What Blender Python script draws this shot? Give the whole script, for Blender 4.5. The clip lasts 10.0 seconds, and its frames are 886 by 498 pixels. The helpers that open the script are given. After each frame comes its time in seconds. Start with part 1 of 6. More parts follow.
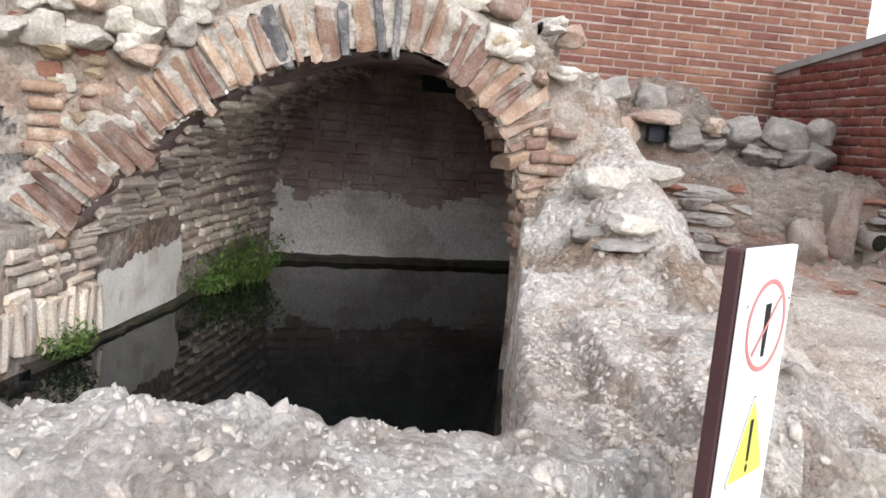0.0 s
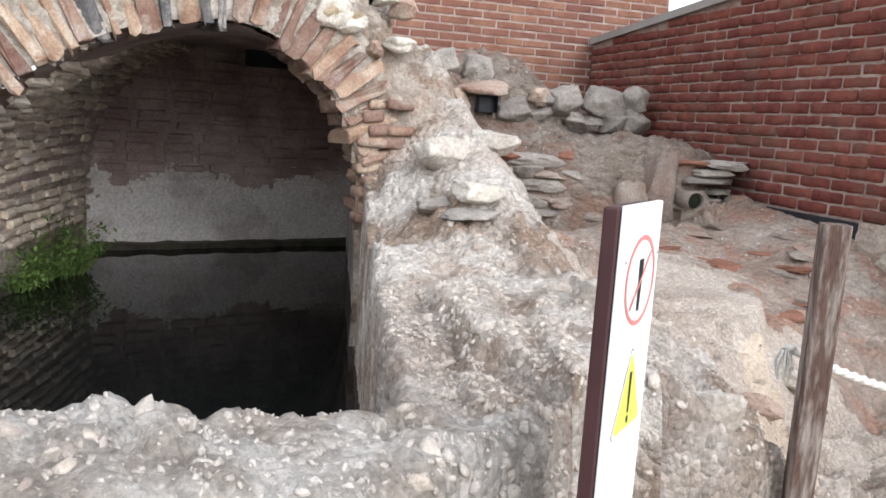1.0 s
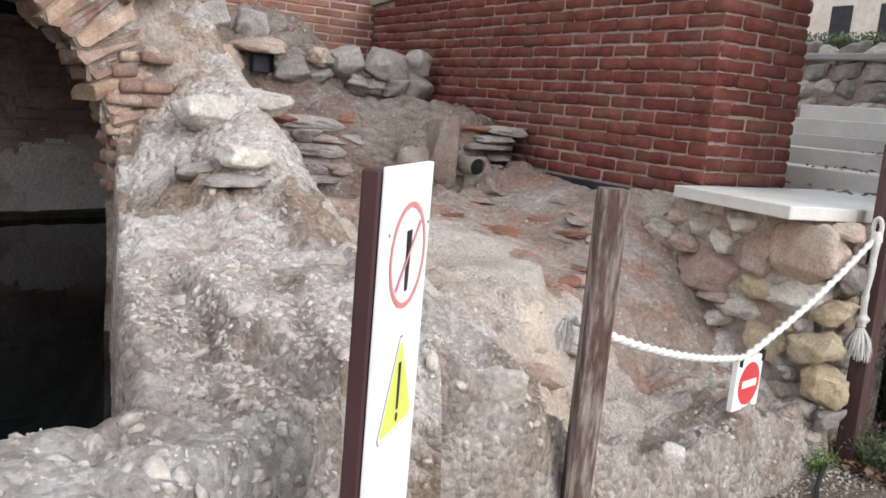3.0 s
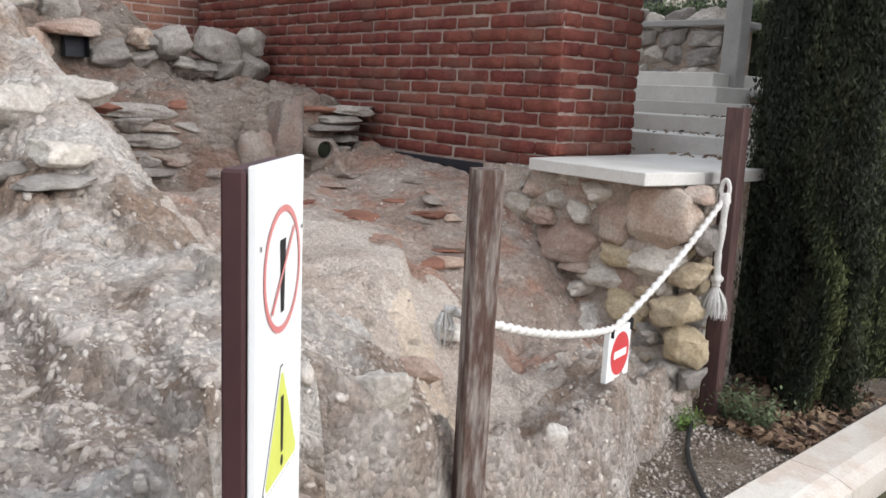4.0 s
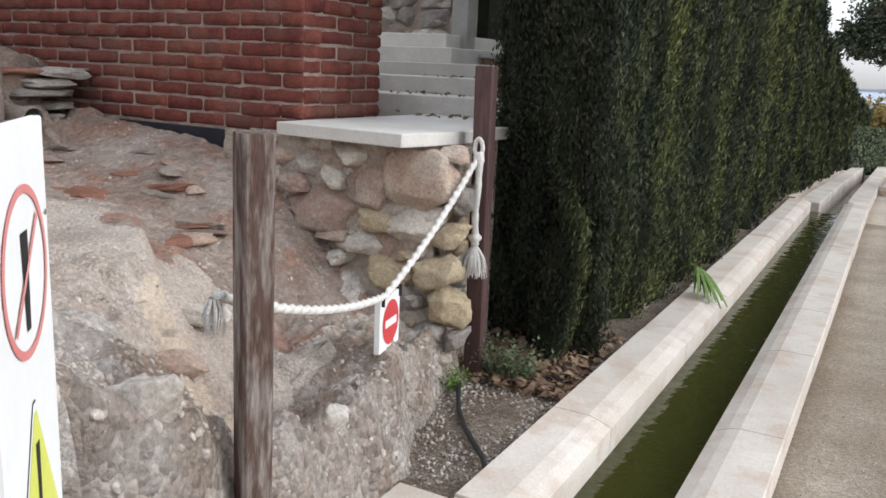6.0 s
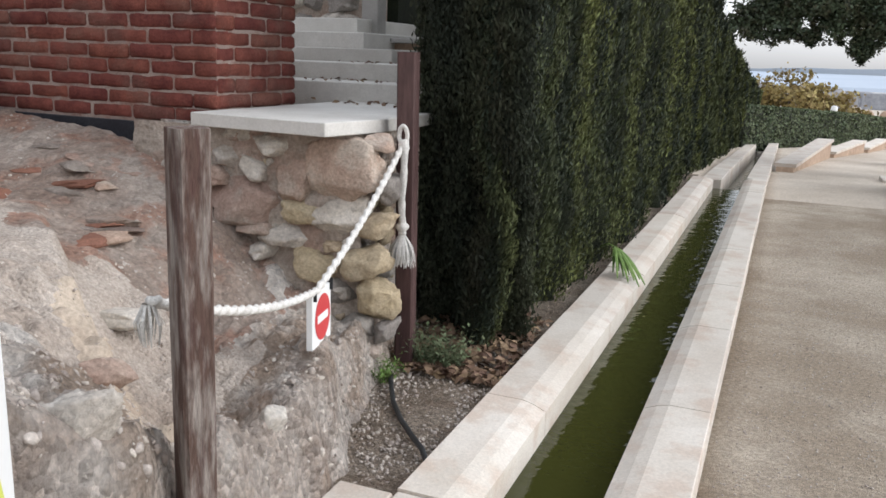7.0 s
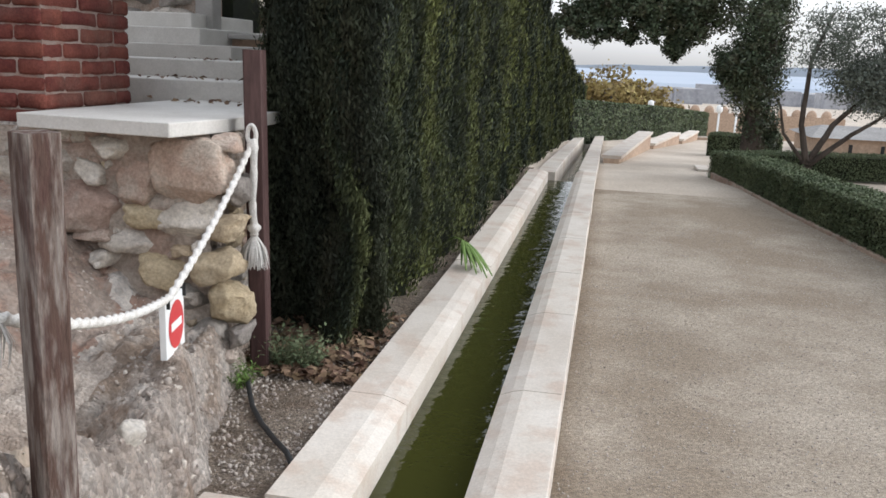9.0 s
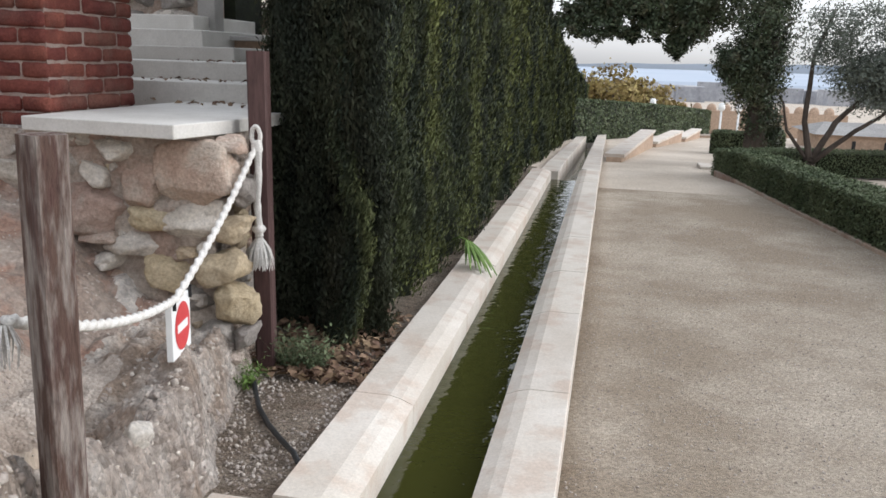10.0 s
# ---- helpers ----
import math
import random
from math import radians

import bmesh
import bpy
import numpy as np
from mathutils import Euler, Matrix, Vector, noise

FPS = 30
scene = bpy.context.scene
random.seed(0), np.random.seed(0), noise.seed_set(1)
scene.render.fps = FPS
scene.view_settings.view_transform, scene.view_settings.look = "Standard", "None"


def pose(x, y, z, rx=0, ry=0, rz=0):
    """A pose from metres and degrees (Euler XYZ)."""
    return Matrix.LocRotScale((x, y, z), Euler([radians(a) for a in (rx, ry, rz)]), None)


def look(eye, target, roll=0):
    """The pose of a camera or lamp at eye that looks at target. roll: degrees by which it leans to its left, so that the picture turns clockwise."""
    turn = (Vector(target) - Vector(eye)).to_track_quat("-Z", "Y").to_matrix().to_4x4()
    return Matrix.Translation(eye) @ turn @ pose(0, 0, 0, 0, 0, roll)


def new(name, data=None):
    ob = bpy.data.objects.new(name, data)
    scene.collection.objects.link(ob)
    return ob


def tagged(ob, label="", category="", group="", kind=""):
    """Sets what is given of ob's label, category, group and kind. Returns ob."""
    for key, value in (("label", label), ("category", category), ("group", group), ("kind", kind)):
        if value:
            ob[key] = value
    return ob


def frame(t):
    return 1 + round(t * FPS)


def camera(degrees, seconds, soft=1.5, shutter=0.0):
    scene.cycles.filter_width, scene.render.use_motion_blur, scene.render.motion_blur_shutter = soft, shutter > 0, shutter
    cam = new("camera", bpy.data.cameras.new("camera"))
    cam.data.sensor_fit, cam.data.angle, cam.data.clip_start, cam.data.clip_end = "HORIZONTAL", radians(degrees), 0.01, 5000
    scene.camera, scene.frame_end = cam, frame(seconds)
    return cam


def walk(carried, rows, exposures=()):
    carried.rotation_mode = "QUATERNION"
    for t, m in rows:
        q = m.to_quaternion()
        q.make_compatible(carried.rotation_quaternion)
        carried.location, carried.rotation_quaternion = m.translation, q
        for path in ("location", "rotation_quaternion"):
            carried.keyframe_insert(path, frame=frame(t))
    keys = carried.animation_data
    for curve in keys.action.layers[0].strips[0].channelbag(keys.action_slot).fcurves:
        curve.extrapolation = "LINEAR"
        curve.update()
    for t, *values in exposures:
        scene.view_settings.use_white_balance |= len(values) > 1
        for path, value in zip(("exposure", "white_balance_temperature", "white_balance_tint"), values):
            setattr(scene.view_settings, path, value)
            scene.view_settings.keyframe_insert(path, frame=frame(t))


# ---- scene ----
cam = camera(56.05, 10.0, soft=1.6)
PATH = [
    (0, look((1.387, -0.208, 1.656), (-0.584, -0.018, 1.373), 5.24)),
    (0.5, look((1.353, -0.247, 1.643), (-0.586, 0.143, 1.347), 4.32)),
    (1, look((1.319, -0.290, 1.631), (-0.565, 0.308, 1.325), 3.74)),
    (1.5, look((1.292, -0.306, 1.629), (-0.537, 0.439, 1.314), 4.10)),
    (2, look((1.255, -0.270, 1.621), (-0.519, 0.595, 1.299), 4.29)),
    (3.5, look((1.005, -0.069, 1.598), (-0.576, 1.103, 1.241), 4.34)),
    (4, look((0.908, -0.057, 1.601), (-0.528, 1.284, 1.229), 2.71)),
    (4.5, look((0.829, -0.061, 1.598), (-0.414, 1.458, 1.215), 2.13)),
    (5, look((0.761, -0.052, 1.580), (-0.315, 1.587, 1.183), 2.57)),
    (6.5, look((0.664, 0.051, 1.571), (-0.191, 1.806, 1.136), 2.31)),
    (7, look((0.602, 0.040, 1.577), (-0.126, 1.848, 1.126), 2.06)),
    (7.5, look((0.579, 0.021, 1.578), (-0.036, 1.869, 1.122), 2.17)),
    (8, look((0.566, 0.007, 1.585), (0.059, 1.887, 1.127), 2.00)),
    (8.5, look((0.563, -0.000, 1.590), (0.142, 1.902, 1.137), 2.04)),
    (9, look((0.551, 0.001, 1.586), (0.187, 1.916, 1.140), 2.36)),
    (9.5, look((0.544, -0.001, 1.581), (0.185, 1.915, 1.134), 2.23)),
    (10, look((0.542, 0.000, 1.583), (0.171, 1.914, 1.137), 1.85)),
]
walk(cam, PATH, [(0, 0.05, 6130, 11), (3.5, -0.24, 6130, 11), (7, -0.42, 6130, 11), (10, -0.42, 6130, 11)])

# ---- light: a bright overcast afternoon ----
world = bpy.data.worlds.new("sky")
scene.world = world
world.use_nodes = True
wn, wl = world.node_tree.nodes, world.node_tree.links
wn.clear()
sky = wn.new("ShaderNodeTexSky")
sky.sky_type = "NISHITA"
sky.sun_disc = False
sky.sun_elevation = radians(28)
sky.sun_rotation = radians(73)
sky.air_density, sky.dust_density, sky.ozone_density = 1.0, 4.0, 1.0
sat = wn.new("ShaderNodeHueSaturation")
sat.inputs["Saturation"].default_value = 0.3
sat.inputs["Value"].default_value = 7.1
wbg = wn.new("ShaderNodeBackground")
wbg.inputs["Strength"].default_value = 0.15
wout = wn.new("ShaderNodeOutputWorld")
even = wn.new("ShaderNodeGamma")  # cloud cover evens out the sky
even.inputs["Gamma"].default_value = 0.4
wl.new(sky.outputs[0], even.inputs["Color"])
wl.new(even.outputs[0], sat.inputs["Color"])
wl.new(sat.outputs[0], wbg.inputs[0])
wl.new(wbg.outputs[0], wout.inputs[0])
sun_data = bpy.data.lights.new("sun", "SUN")
sun_data.energy, sun_data.angle, sun_data.color = 1.5, radians(34), (1.0, 0.985, 0.96)
sun = new("sun", sun_data)
sun.matrix_basis = look((8.5, 2.6, 4.6), (0, 0, 0))


# ---- materials ----
def mat(name, c1, c2, s1=3.0, s2=45.0, rough=0.85, bump=0.3, bscale=70.0, rand=0.0, c3=None, s3=9.0, amt3=0.5, island=0.0, metal=0.0, dist=0.02, spec=0.3, lo=0.35, hi=0.65, stretch=(1, 1, 1), var=1.0, cells=0.0, cellvar=0.35):
    m = bpy.data.materials.new(name)
    m.use_nodes = True
    n, l = m.node_tree.nodes, m.node_tree.links
    b = n["Principled BSDF"]
    geo = n.new("ShaderNodeNewGeometry")
    mp = n.new("ShaderNodeMapping")
    mp.inputs["Scale"].default_value = stretch
    l.new(geo.outputs["Position"], mp.inputs["Vector"])

    def noi(scale, detail=6.0, rough_=0.6):
        t = n.new("ShaderNodeTexNoise")
        t.inputs["Scale"].default_value, t.inputs["Detail"].default_value, t.inputs["Roughness"].default_value = scale, detail, rough_
        l.new(mp.outputs[0], t.inputs["Vector"])
        return t

    n1 = noi(s1)
    r1 = n.new("ShaderNodeValToRGB")
    r1.color_ramp.elements[0].position, r1.color_ramp.elements[1].position = lo, hi
    r1.color_ramp.elements[0].color, r1.color_ramp.elements[1].color = (*c1, 1), (*c2, 1)
    l.new(n1.outputs["Fac"], r1.inputs[0])
    col = r1.outputs[0]
    if c3:
        n3 = noi(s3, 5.0)
        r3 = n.new("ShaderNodeValToRGB")
        r3.color_ramp.elements[0].position, r3.color_ramp.elements[1].position = 0.5, 0.62
        r3.color_ramp.elements[0].color, r3.color_ramp.elements[1].color = (0, 0, 0, 1), (amt3, amt3, amt3, 1)
        l.new(n3.outputs["Fac"], r3.inputs[0])
        x = n.new("ShaderNodeMix")
        x.data_type = "RGBA"
        l.new(r3.outputs[0], x.inputs[0])
        l.new(col, x.inputs[6])
        x.inputs[7].default_value = (*c3, 1)
        col = x.outputs[2]
    n2 = noi(s2, 4.0, 0.7)
    mr = n.new("ShaderNodeMapRange")
    mr.inputs[1].default_value, mr.inputs[2].default_value, mr.inputs[3].default_value, mr.inputs[4].default_value = 0.25, 0.75, 1 - 0.36 * var, 1 + 0.30 * var
    l.new(n2.outputs["Fac"], mr.inputs[0])
    val = mr.outputs[0]
    if rand or island:
        src = n.new("ShaderNodeObjectInfo").outputs["Random"] if rand else geo.outputs["Random Per Island"]
        k = rand or island
        mr2 = n.new("ShaderNodeMapRange")
        mr2.inputs[3].default_value, mr2.inputs[4].default_value = 1 - k, 1 + k
        l.new(src, mr2.inputs[0])
        mu = n.new("ShaderNodeMath")
        mu.operation = "MULTIPLY"
        l.new(val, mu.inputs[0])
        l.new(mr2.outputs[0], mu.inputs[1])
        val = mu.outputs[0]
        hue = n.new("ShaderNodeMapRange")
        hue.inputs[3].default_value, hue.inputs[4].default_value = 0.5 - 0.04 * k, 0.5 + 0.05 * k
        l.new(src, hue.inputs[0])
    vor = None
    if cells:
        vor = n.new("ShaderNodeTexVoronoi")
        vor.inputs["Scale"].default_value = cells
        wob = n.new("ShaderNodeVectorMath")
        wob.operation = "MULTIPLY_ADD"
        l.new(noi(cells * 0.8, 2.0).outputs["Color"], wob.inputs[0])
        wob.inputs[1].default_value = (0.8 / cells,) * 3
        l.new(mp.outputs[0], wob.inputs[2])
        l.new(wob.outputs[0], vor.inputs["Vector"])
        sep = n.new("ShaderNodeSeparateColor")
        l.new(vor.outputs["Color"], sep.inputs[0])
        mc = n.new("ShaderNodeMapRange")
        mc.inputs[3].default_value, mc.inputs[4].default_value = 1 - cellvar, 1 + cellvar * 0.8
        l.new(sep.outputs[0], mc.inputs[0])
        mm = n.new("ShaderNodeMath")
        mm.operation = "MULTIPLY"
        l.new(val, mm.inputs[0])
        l.new(mc.outputs[0], mm.inputs[1])
        val = mm.outputs[0]
    hs = n.new("ShaderNodeHueSaturation")
    l.new(col, hs.inputs["Color"])
    l.new(val, hs.inputs["Value"])
    if rand or island:
        l.new(hue.outputs[0], hs.inputs["Hue"])
    l.new(hs.outputs[0], b.inputs["Base Color"])
    b.inputs["Roughness"].default_value = rough
    b.inputs["Metallic"].default_value = metal
    b.inputs["Specular IOR Level"].default_value = spec
    if bump:
        nb = noi(bscale, 8.0, 0.7)
        bp = n.new("ShaderNodeBump")
        bp.inputs["Strength"].default_value, bp.inputs["Distance"].default_value = bump, dist
        height = nb.outputs["Fac"]
        if vor:
            sub = n.new("ShaderNodeMath")
            sub.operation = "SUBTRACT"
            l.new(height, sub.inputs[0])
            l.new(vor.outputs["Distance"], sub.inputs[1])
            height = sub.outputs[0]
        l.new(height, bp.inputs["Height"])
        l.new(bp.outputs[0], b.inputs["Normal"])
    return m


M_EARTH = mat("eroded_earth", (0.38, 0.295, 0.23), (0.74, 0.68, 0.615), 2.3, 60, 0.95, 1.0, 38, c3=(0.45, 0.305, 0.215), s3=1.9, amt3=0.6, dist=0.04, cells=30.0, cellvar=0.18, lo=0.42, hi=0.57)
M_CONGLOM = mat("brown_conglomerate", (0.46, 0.375, 0.315), (0.72, 0.645, 0.575), 6.0, 55, 0.95, 1.0, 45, c3=(0.40, 0.29, 0.21), s3=3.2, amt3=0.6, dist=0.05, cells=34.0, cellvar=0.26, lo=0.36, hi=0.62)
M_DUST = mat("trodden_dust", (0.40, 0.335, 0.28), (0.53, 0.47, 0.41), 2.6, 70, 0.95, 0.6, 60, c3=(0.33, 0.26, 0.205), s3=2.3, amt3=0.5, dist=0.02, cells=70.0, cellvar=0.10)
M_CLAY = mat("red_clay_layer", (0.30, 0.225, 0.18), (0.46, 0.395, 0.34), 2.4, 50, 0.95, 0.9, 40, c3=(0.37, 0.21, 0.15), s3=4.5, amt3=0.75, dist=0.03, cells=22.0, cellvar=0.15)
M_BANKEARTH = mat("grey_brown_bank", (0.215, 0.17, 0.135), (0.38, 0.325, 0.28), 2.0, 50, 0.95, 1.0, 34, c3=(0.27, 0.145, 0.10), s3=2.6, amt3=0.6, dist=0.04, stretch=(1, 1, 1.5), cells=16.0, cellvar=0.14)
M_SILT = mat("smooth_tan_silt", (0.40, 0.315, 0.24), (0.52, 0.435, 0.345), 3.0, 60, 0.95, 0.5, 40, dist=0.02)
M_LIP = mat("pale_lime_concrete", (0.43, 0.375, 0.325), (0.69, 0.645, 0.595), 5.0, 60, 0.95, 1.0, 42, c3=(0.45, 0.36, 0.29), s3=3.0, amt3=0.45, dist=0.04, cells=30.0, cellvar=0.2, lo=0.38, hi=0.58)
M_PALEPEBBLE = mat("pale_pebbles", (0.42, 0.37, 0.325), (0.62, 0.575, 0.525), 5, 90, 0.95, 0.6, 90, island=0.14)
M_PEBBLE = mat("pebbles", (0.40, 0.335, 0.285), (0.58, 0.52, 0.465), 5, 90, 0.95, 0.5, 120, island=0.20)
M_SAND = mat("sandy_path", (0.34, 0.275, 0.205), (0.50, 0.43, 0.345), 0.8, 45, 0.95, 0.7, 150, lo=0.42, hi=0.60, c3=(0.34, 0.275, 0.205), s3=5.0, amt3=0.35, dist=0.012, cells=120.0, cellvar=0.22)
M_PALESAND = mat("pale_raked_sand", (0.44, 0.37, 0.295), (0.59, 0.52, 0.435), 0.6, 30, 0.95, 0.4, 90, dist=0.01)
M_SOIL = mat("brown_grit_soil", (0.25, 0.195, 0.145), (0.39, 0.325, 0.26), 5, 120, 0.95, 1.0, 120, c3=(0.22, 0.155, 0.11), s3=6, amt3=0.5, dist=0.03, cells=75.0, cellvar=0.35)
M_BRICK = mat("red_brick", (0.145, 0.044, 0.036), (0.245, 0.080, 0.060), 9, 110, 0.85, 0.9, 60, rand=0.10, c3=(0.20, 0.115, 0.09), s3=3.5, amt3=0.45, dist=0.016, spec=0.2)
M_BRICK2 = mat("orange_brick", (0.175, 0.075, 0.053), (0.25, 0.12, 0.085), 4, 100, 0.85, 0.4, 90, rand=0.2, dist=0.008)
M_MORTAR = mat("brick_mortar", (0.28, 0.205, 0.175), (0.42, 0.34, 0.295), 6, 120, 0.95, 0.6, 150, dist=0.006, c3=(0.25, 0.13, 0.10), s3=9, amt3=0.6)
M_OLDBRICK = mat("weathered_brick", (0.58, 0.455, 0.36), (0.76, 0.66, 0.56), 6, 80, 0.9, 0.7, 70, rand=0.28, c3=(0.68, 0.63, 0.56), s3=7, amt3=0.7, dist=0.012)
M_VOUSS = mat("arch_brick", (0.26, 0.15, 0.11), (0.41, 0.285, 0.215), 6, 80, 0.9, 0.9, 60, rand=0.3, c3=(0.56, 0.50, 0.43), s3=9, amt3=0.45, dist=0.015)
M_LIME = mat("lime_joint", (0.40, 0.345, 0.285), (0.64, 0.59, 0.53), 9, 70, 0.95, 1.0, 50, c3=(0.42, 0.35, 0.28), s3=8, amt3=0.6, dist=0.02)
M_DARKBRICK = mat("slate_grey_brick", (0.11, 0.11, 0.115), (0.22, 0.21, 0.205), 7, 80, 0.9, 0.6, 70, rand=0.3, c3=(0.5, 0.46, 0.42), s3=9, amt3=0.6, dist=0.012)
M_RUBBLE = mat("lime_rubble", (0.36, 0.28, 0.22), (0.60, 0.535, 0.465), 3.6, 50, 0.95, 1.0, 40, c3=(0.36, 0.235, 0.17), s3=3.0, amt3=0.65, dist=0.035, cells=16.0, cellvar=0.2)
M_SMOKE = mat("vault_lining", (0.36, 0.275, 0.25), (0.58, 0.485, 0.45), 2.0, 60, 0.95, 0.8, 40, c3=(0.28, 0.19, 0.175), s3=1.4, amt3=0.6, dist=0.02)
M_PLASTER = mat("old_lime_plaster", (0.66, 0.63, 0.60), (0.80, 0.77, 0.74), 2.0, 40, 0.9, 0.6, 30, c3=(0.45, 0.395, 0.375), s3=2.2, amt3=0.6, dist=0.02)
M_WET = mat("wet_tide_stain", (0.040, 0.034, 0.026), (0.085, 0.072, 0.052), 6, 60, 0.55, 0.6, 40, c3=(0.05, 0.06, 0.025), s3=4, amt3=0.6)
M_WHITEPL = mat("white_plaster", (0.70, 0.66, 0.585), (0.80, 0.765, 0.70), 3, 60, 0.9, 0.3, 60, c3=(0.50, 0.43, 0.34), s3=5, amt3=0.6, var=0.5)
M_STONE = mat("pale_stone", (0.47, 0.42, 0.355), (0.60, 0.55, 0.49), 7, 60, 0.9, 0.6, 50, rand=0.18, c3=(0.34, 0.30, 0.26), s3=8, amt3=0.5, dist=0.02)
M_PALEROCK = mat("white_limestone", (0.52, 0.475, 0.415), (0.68, 0.635, 0.575), 6, 60, 0.9, 0.8, 45, rand=0.05, c3=(0.45, 0.39, 0.33), s3=5, amt3=0.5, dist=0.02)
M_GREYSTONE = mat("grey_stone", (0.25, 0.225, 0.20), (0.38, 0.345, 0.31), 7, 60, 0.9, 0.7, 50, rand=0.2, dist=0.02)
M_BEDDING = mat("lime_bedding", (0.36, 0.285, 0.23), (0.55, 0.48, 0.41), 5, 60, 0.95, 0.9, 40, c3=(0.40, 0.25, 0.19), s3=4, amt3=0.5, dist=0.03)
M_PINKSTONE = mat("pink_sandstone", (0.40, 0.275, 0.215), (0.52, 0.40, 0.325), 5, 70, 0.9, 0.8, 40, rand=0.18, c3=(0.52, 0.46, 0.39), s3=6, amt3=0.6, dist=0.025)
M_BANKSTONE = mat("dusty_bank_stone", (0.22, 0.18, 0.15), (0.37, 0.32, 0.28), 5, 60, 0.95, 0.8, 40, rand=0.15, c3=(0.29, 0.19, 0.15), s3=4, amt3=0.5, dist=0.02)
M_YELLOWSTONE = mat("ochre_stone", (0.37, 0.285, 0.185), (0.47, 0.385, 0.275), 5, 70, 0.9, 0.7, 40, rand=0.2, dist=0.025)
M_LIMESTONE = mat("cut_limestone", (0.56, 0.50, 0.43), (0.66, 0.61, 0.545), 2.2, 90, 0.75, 0.25, 90, rand=0.07, c3=(0.50, 0.38, 0.30), s3=4, amt3=0.55, dist=0.006, var=0.45)
M_STEP = mat("step_stone", (0.54, 0.52, 0.48), (0.64, 0.62, 0.58), 4, 90, 0.8, 0.25, 90, rand=0.06, dist=0.006, var=0.35)
M_COPING = mat("concrete_coping", (0.28, 0.27, 0.25), (0.36, 0.345, 0.325), 4, 90, 0.9, 0.3, 90, dist=0.006, var=0.35)
# Black of the bitumen bands; also the painted shade in the drain.
M_DPCHOLE = mat("bitumen_and_drain_shade", (0.020, 0.021, 0.027), (0.035, 0.036, 0.044), 5, 80, 0.6, 0.2, 60)
M_WOOD = mat("weathered_wood", (0.105, 0.064, 0.050), (0.29, 0.25, 0.22), 34, 150, 0.85, 0.8, 60, c3=(0.085, 0.045, 0.038), s3=22, amt3=0.85, stretch=(1, 1, 0.16), dist=0.012, lo=0.44, hi=0.60)
M_WOODDARK = mat("dark_brown_wood", (0.060, 0.030, 0.028), (0.095, 0.055, 0.05), 9, 60, 0.7, 0.4, 60, stretch=(1, 1, 0.15), dist=0.006)
M_FRAME = mat("maroon_paint", (0.045, 0.018, 0.020), (0.060, 0.026, 0.027), 6, 60, 0.55, 0.1, 60, var=0.1)
M_WHITE = mat("white_sign_face", (0.76, 0.77, 0.76), (0.81, 0.815, 0.80), 3, 30, 0.45, 0.0, var=0.1)
M_RED = mat("red_sign_paint", (0.50, 0.045, 0.05), (0.58, 0.075, 0.075), 6, 60, 0.5, 0.0, var=0.1)
M_FADED = mat("faded_red_ring", (0.60, 0.20, 0.19), (0.66, 0.28, 0.26), 6, 60, 0.5, 0.0, var=0.1)
M_YELLOW = mat("yellow_sign_paint", (0.60, 0.64, 0.11), (0.66, 0.69, 0.15), 6, 60, 0.5, 0.0, var=0.1)
M_BLACK = mat("black_sign_paint", (0.015, 0.015, 0.016), (0.025, 0.025, 0.026), 6, 60, 0.5, 0.0, var=0.1)
M_ROPE = mat("white_rope", (0.60, 0.575, 0.53), (0.74, 0.72, 0.68), 20, 200, 0.85, 0.5, 200, dist=0.004)
M_ROPEOLD = mat("grey_frayed_rope", (0.48, 0.46, 0.43), (0.64, 0.62, 0.58), 20, 200, 0.9, 0.5, 200, dist=0.004)
M_HOSE = mat("black_hose", (0.018, 0.019, 0.02), (0.035, 0.036, 0.037), 10, 90, 0.5, 0.1, 80)
# Leaves of the hedge end: the shade there is put into a darker colour.
M_CYPSHADE = mat("shaded_cypress_leaf", (0.015, 0.020, 0.013), (0.044, 0.050, 0.026), 2.4, 9, 0.8, 0.0, island=0.3, c3=(0.062, 0.048, 0.030), s3=2.0, amt3=0.35, stretch=(1, 1, 0.25), lo=0.40, hi=0.66)
# Yellow flush; the streak contrast also colours in shade between plumes.
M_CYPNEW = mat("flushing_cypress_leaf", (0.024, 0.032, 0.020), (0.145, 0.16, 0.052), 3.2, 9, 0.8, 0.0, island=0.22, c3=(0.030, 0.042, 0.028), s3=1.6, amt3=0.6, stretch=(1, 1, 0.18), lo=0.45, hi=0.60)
# Near-black fill that colours in the shade behind leaves and in the pipe.
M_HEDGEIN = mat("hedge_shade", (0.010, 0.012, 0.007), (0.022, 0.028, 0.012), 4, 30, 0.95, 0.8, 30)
M_BOX = mat("clipped_leaf", (0.075, 0.10, 0.05), (0.145, 0.17, 0.09), 2, 20, 0.7, 0.0, island=0.35)
M_OLIVE = mat("olive_leaf", (0.11, 0.125, 0.10), (0.21, 0.23, 0.185), 1, 12, 0.6, 0.0, island=0.35)
M_CAROB = mat("broad_leaf", (0.045, 0.062, 0.035), (0.10, 0.12, 0.065), 1, 12, 0.5, 0.0, island=0.45, c3=(0.11, 0.06, 0.04), s3=4, amt3=0.35)
M_AUTUMN = mat("yellow_leaf", (0.22, 0.165, 0.06), (0.33, 0.255, 0.11), 0.4, 3, 0.8, 0.0, island=0.3)
M_HERB = mat("green_herb", (0.075, 0.13, 0.028), (0.14, 0.20, 0.05), 6, 40, 0.7, 0.0, island=0.35)
M_PALM = mat("palm_leaf", (0.10, 0.17, 0.035), (0.17, 0.25, 0.065), 6, 40, 0.6, 0.0, island=0.2)
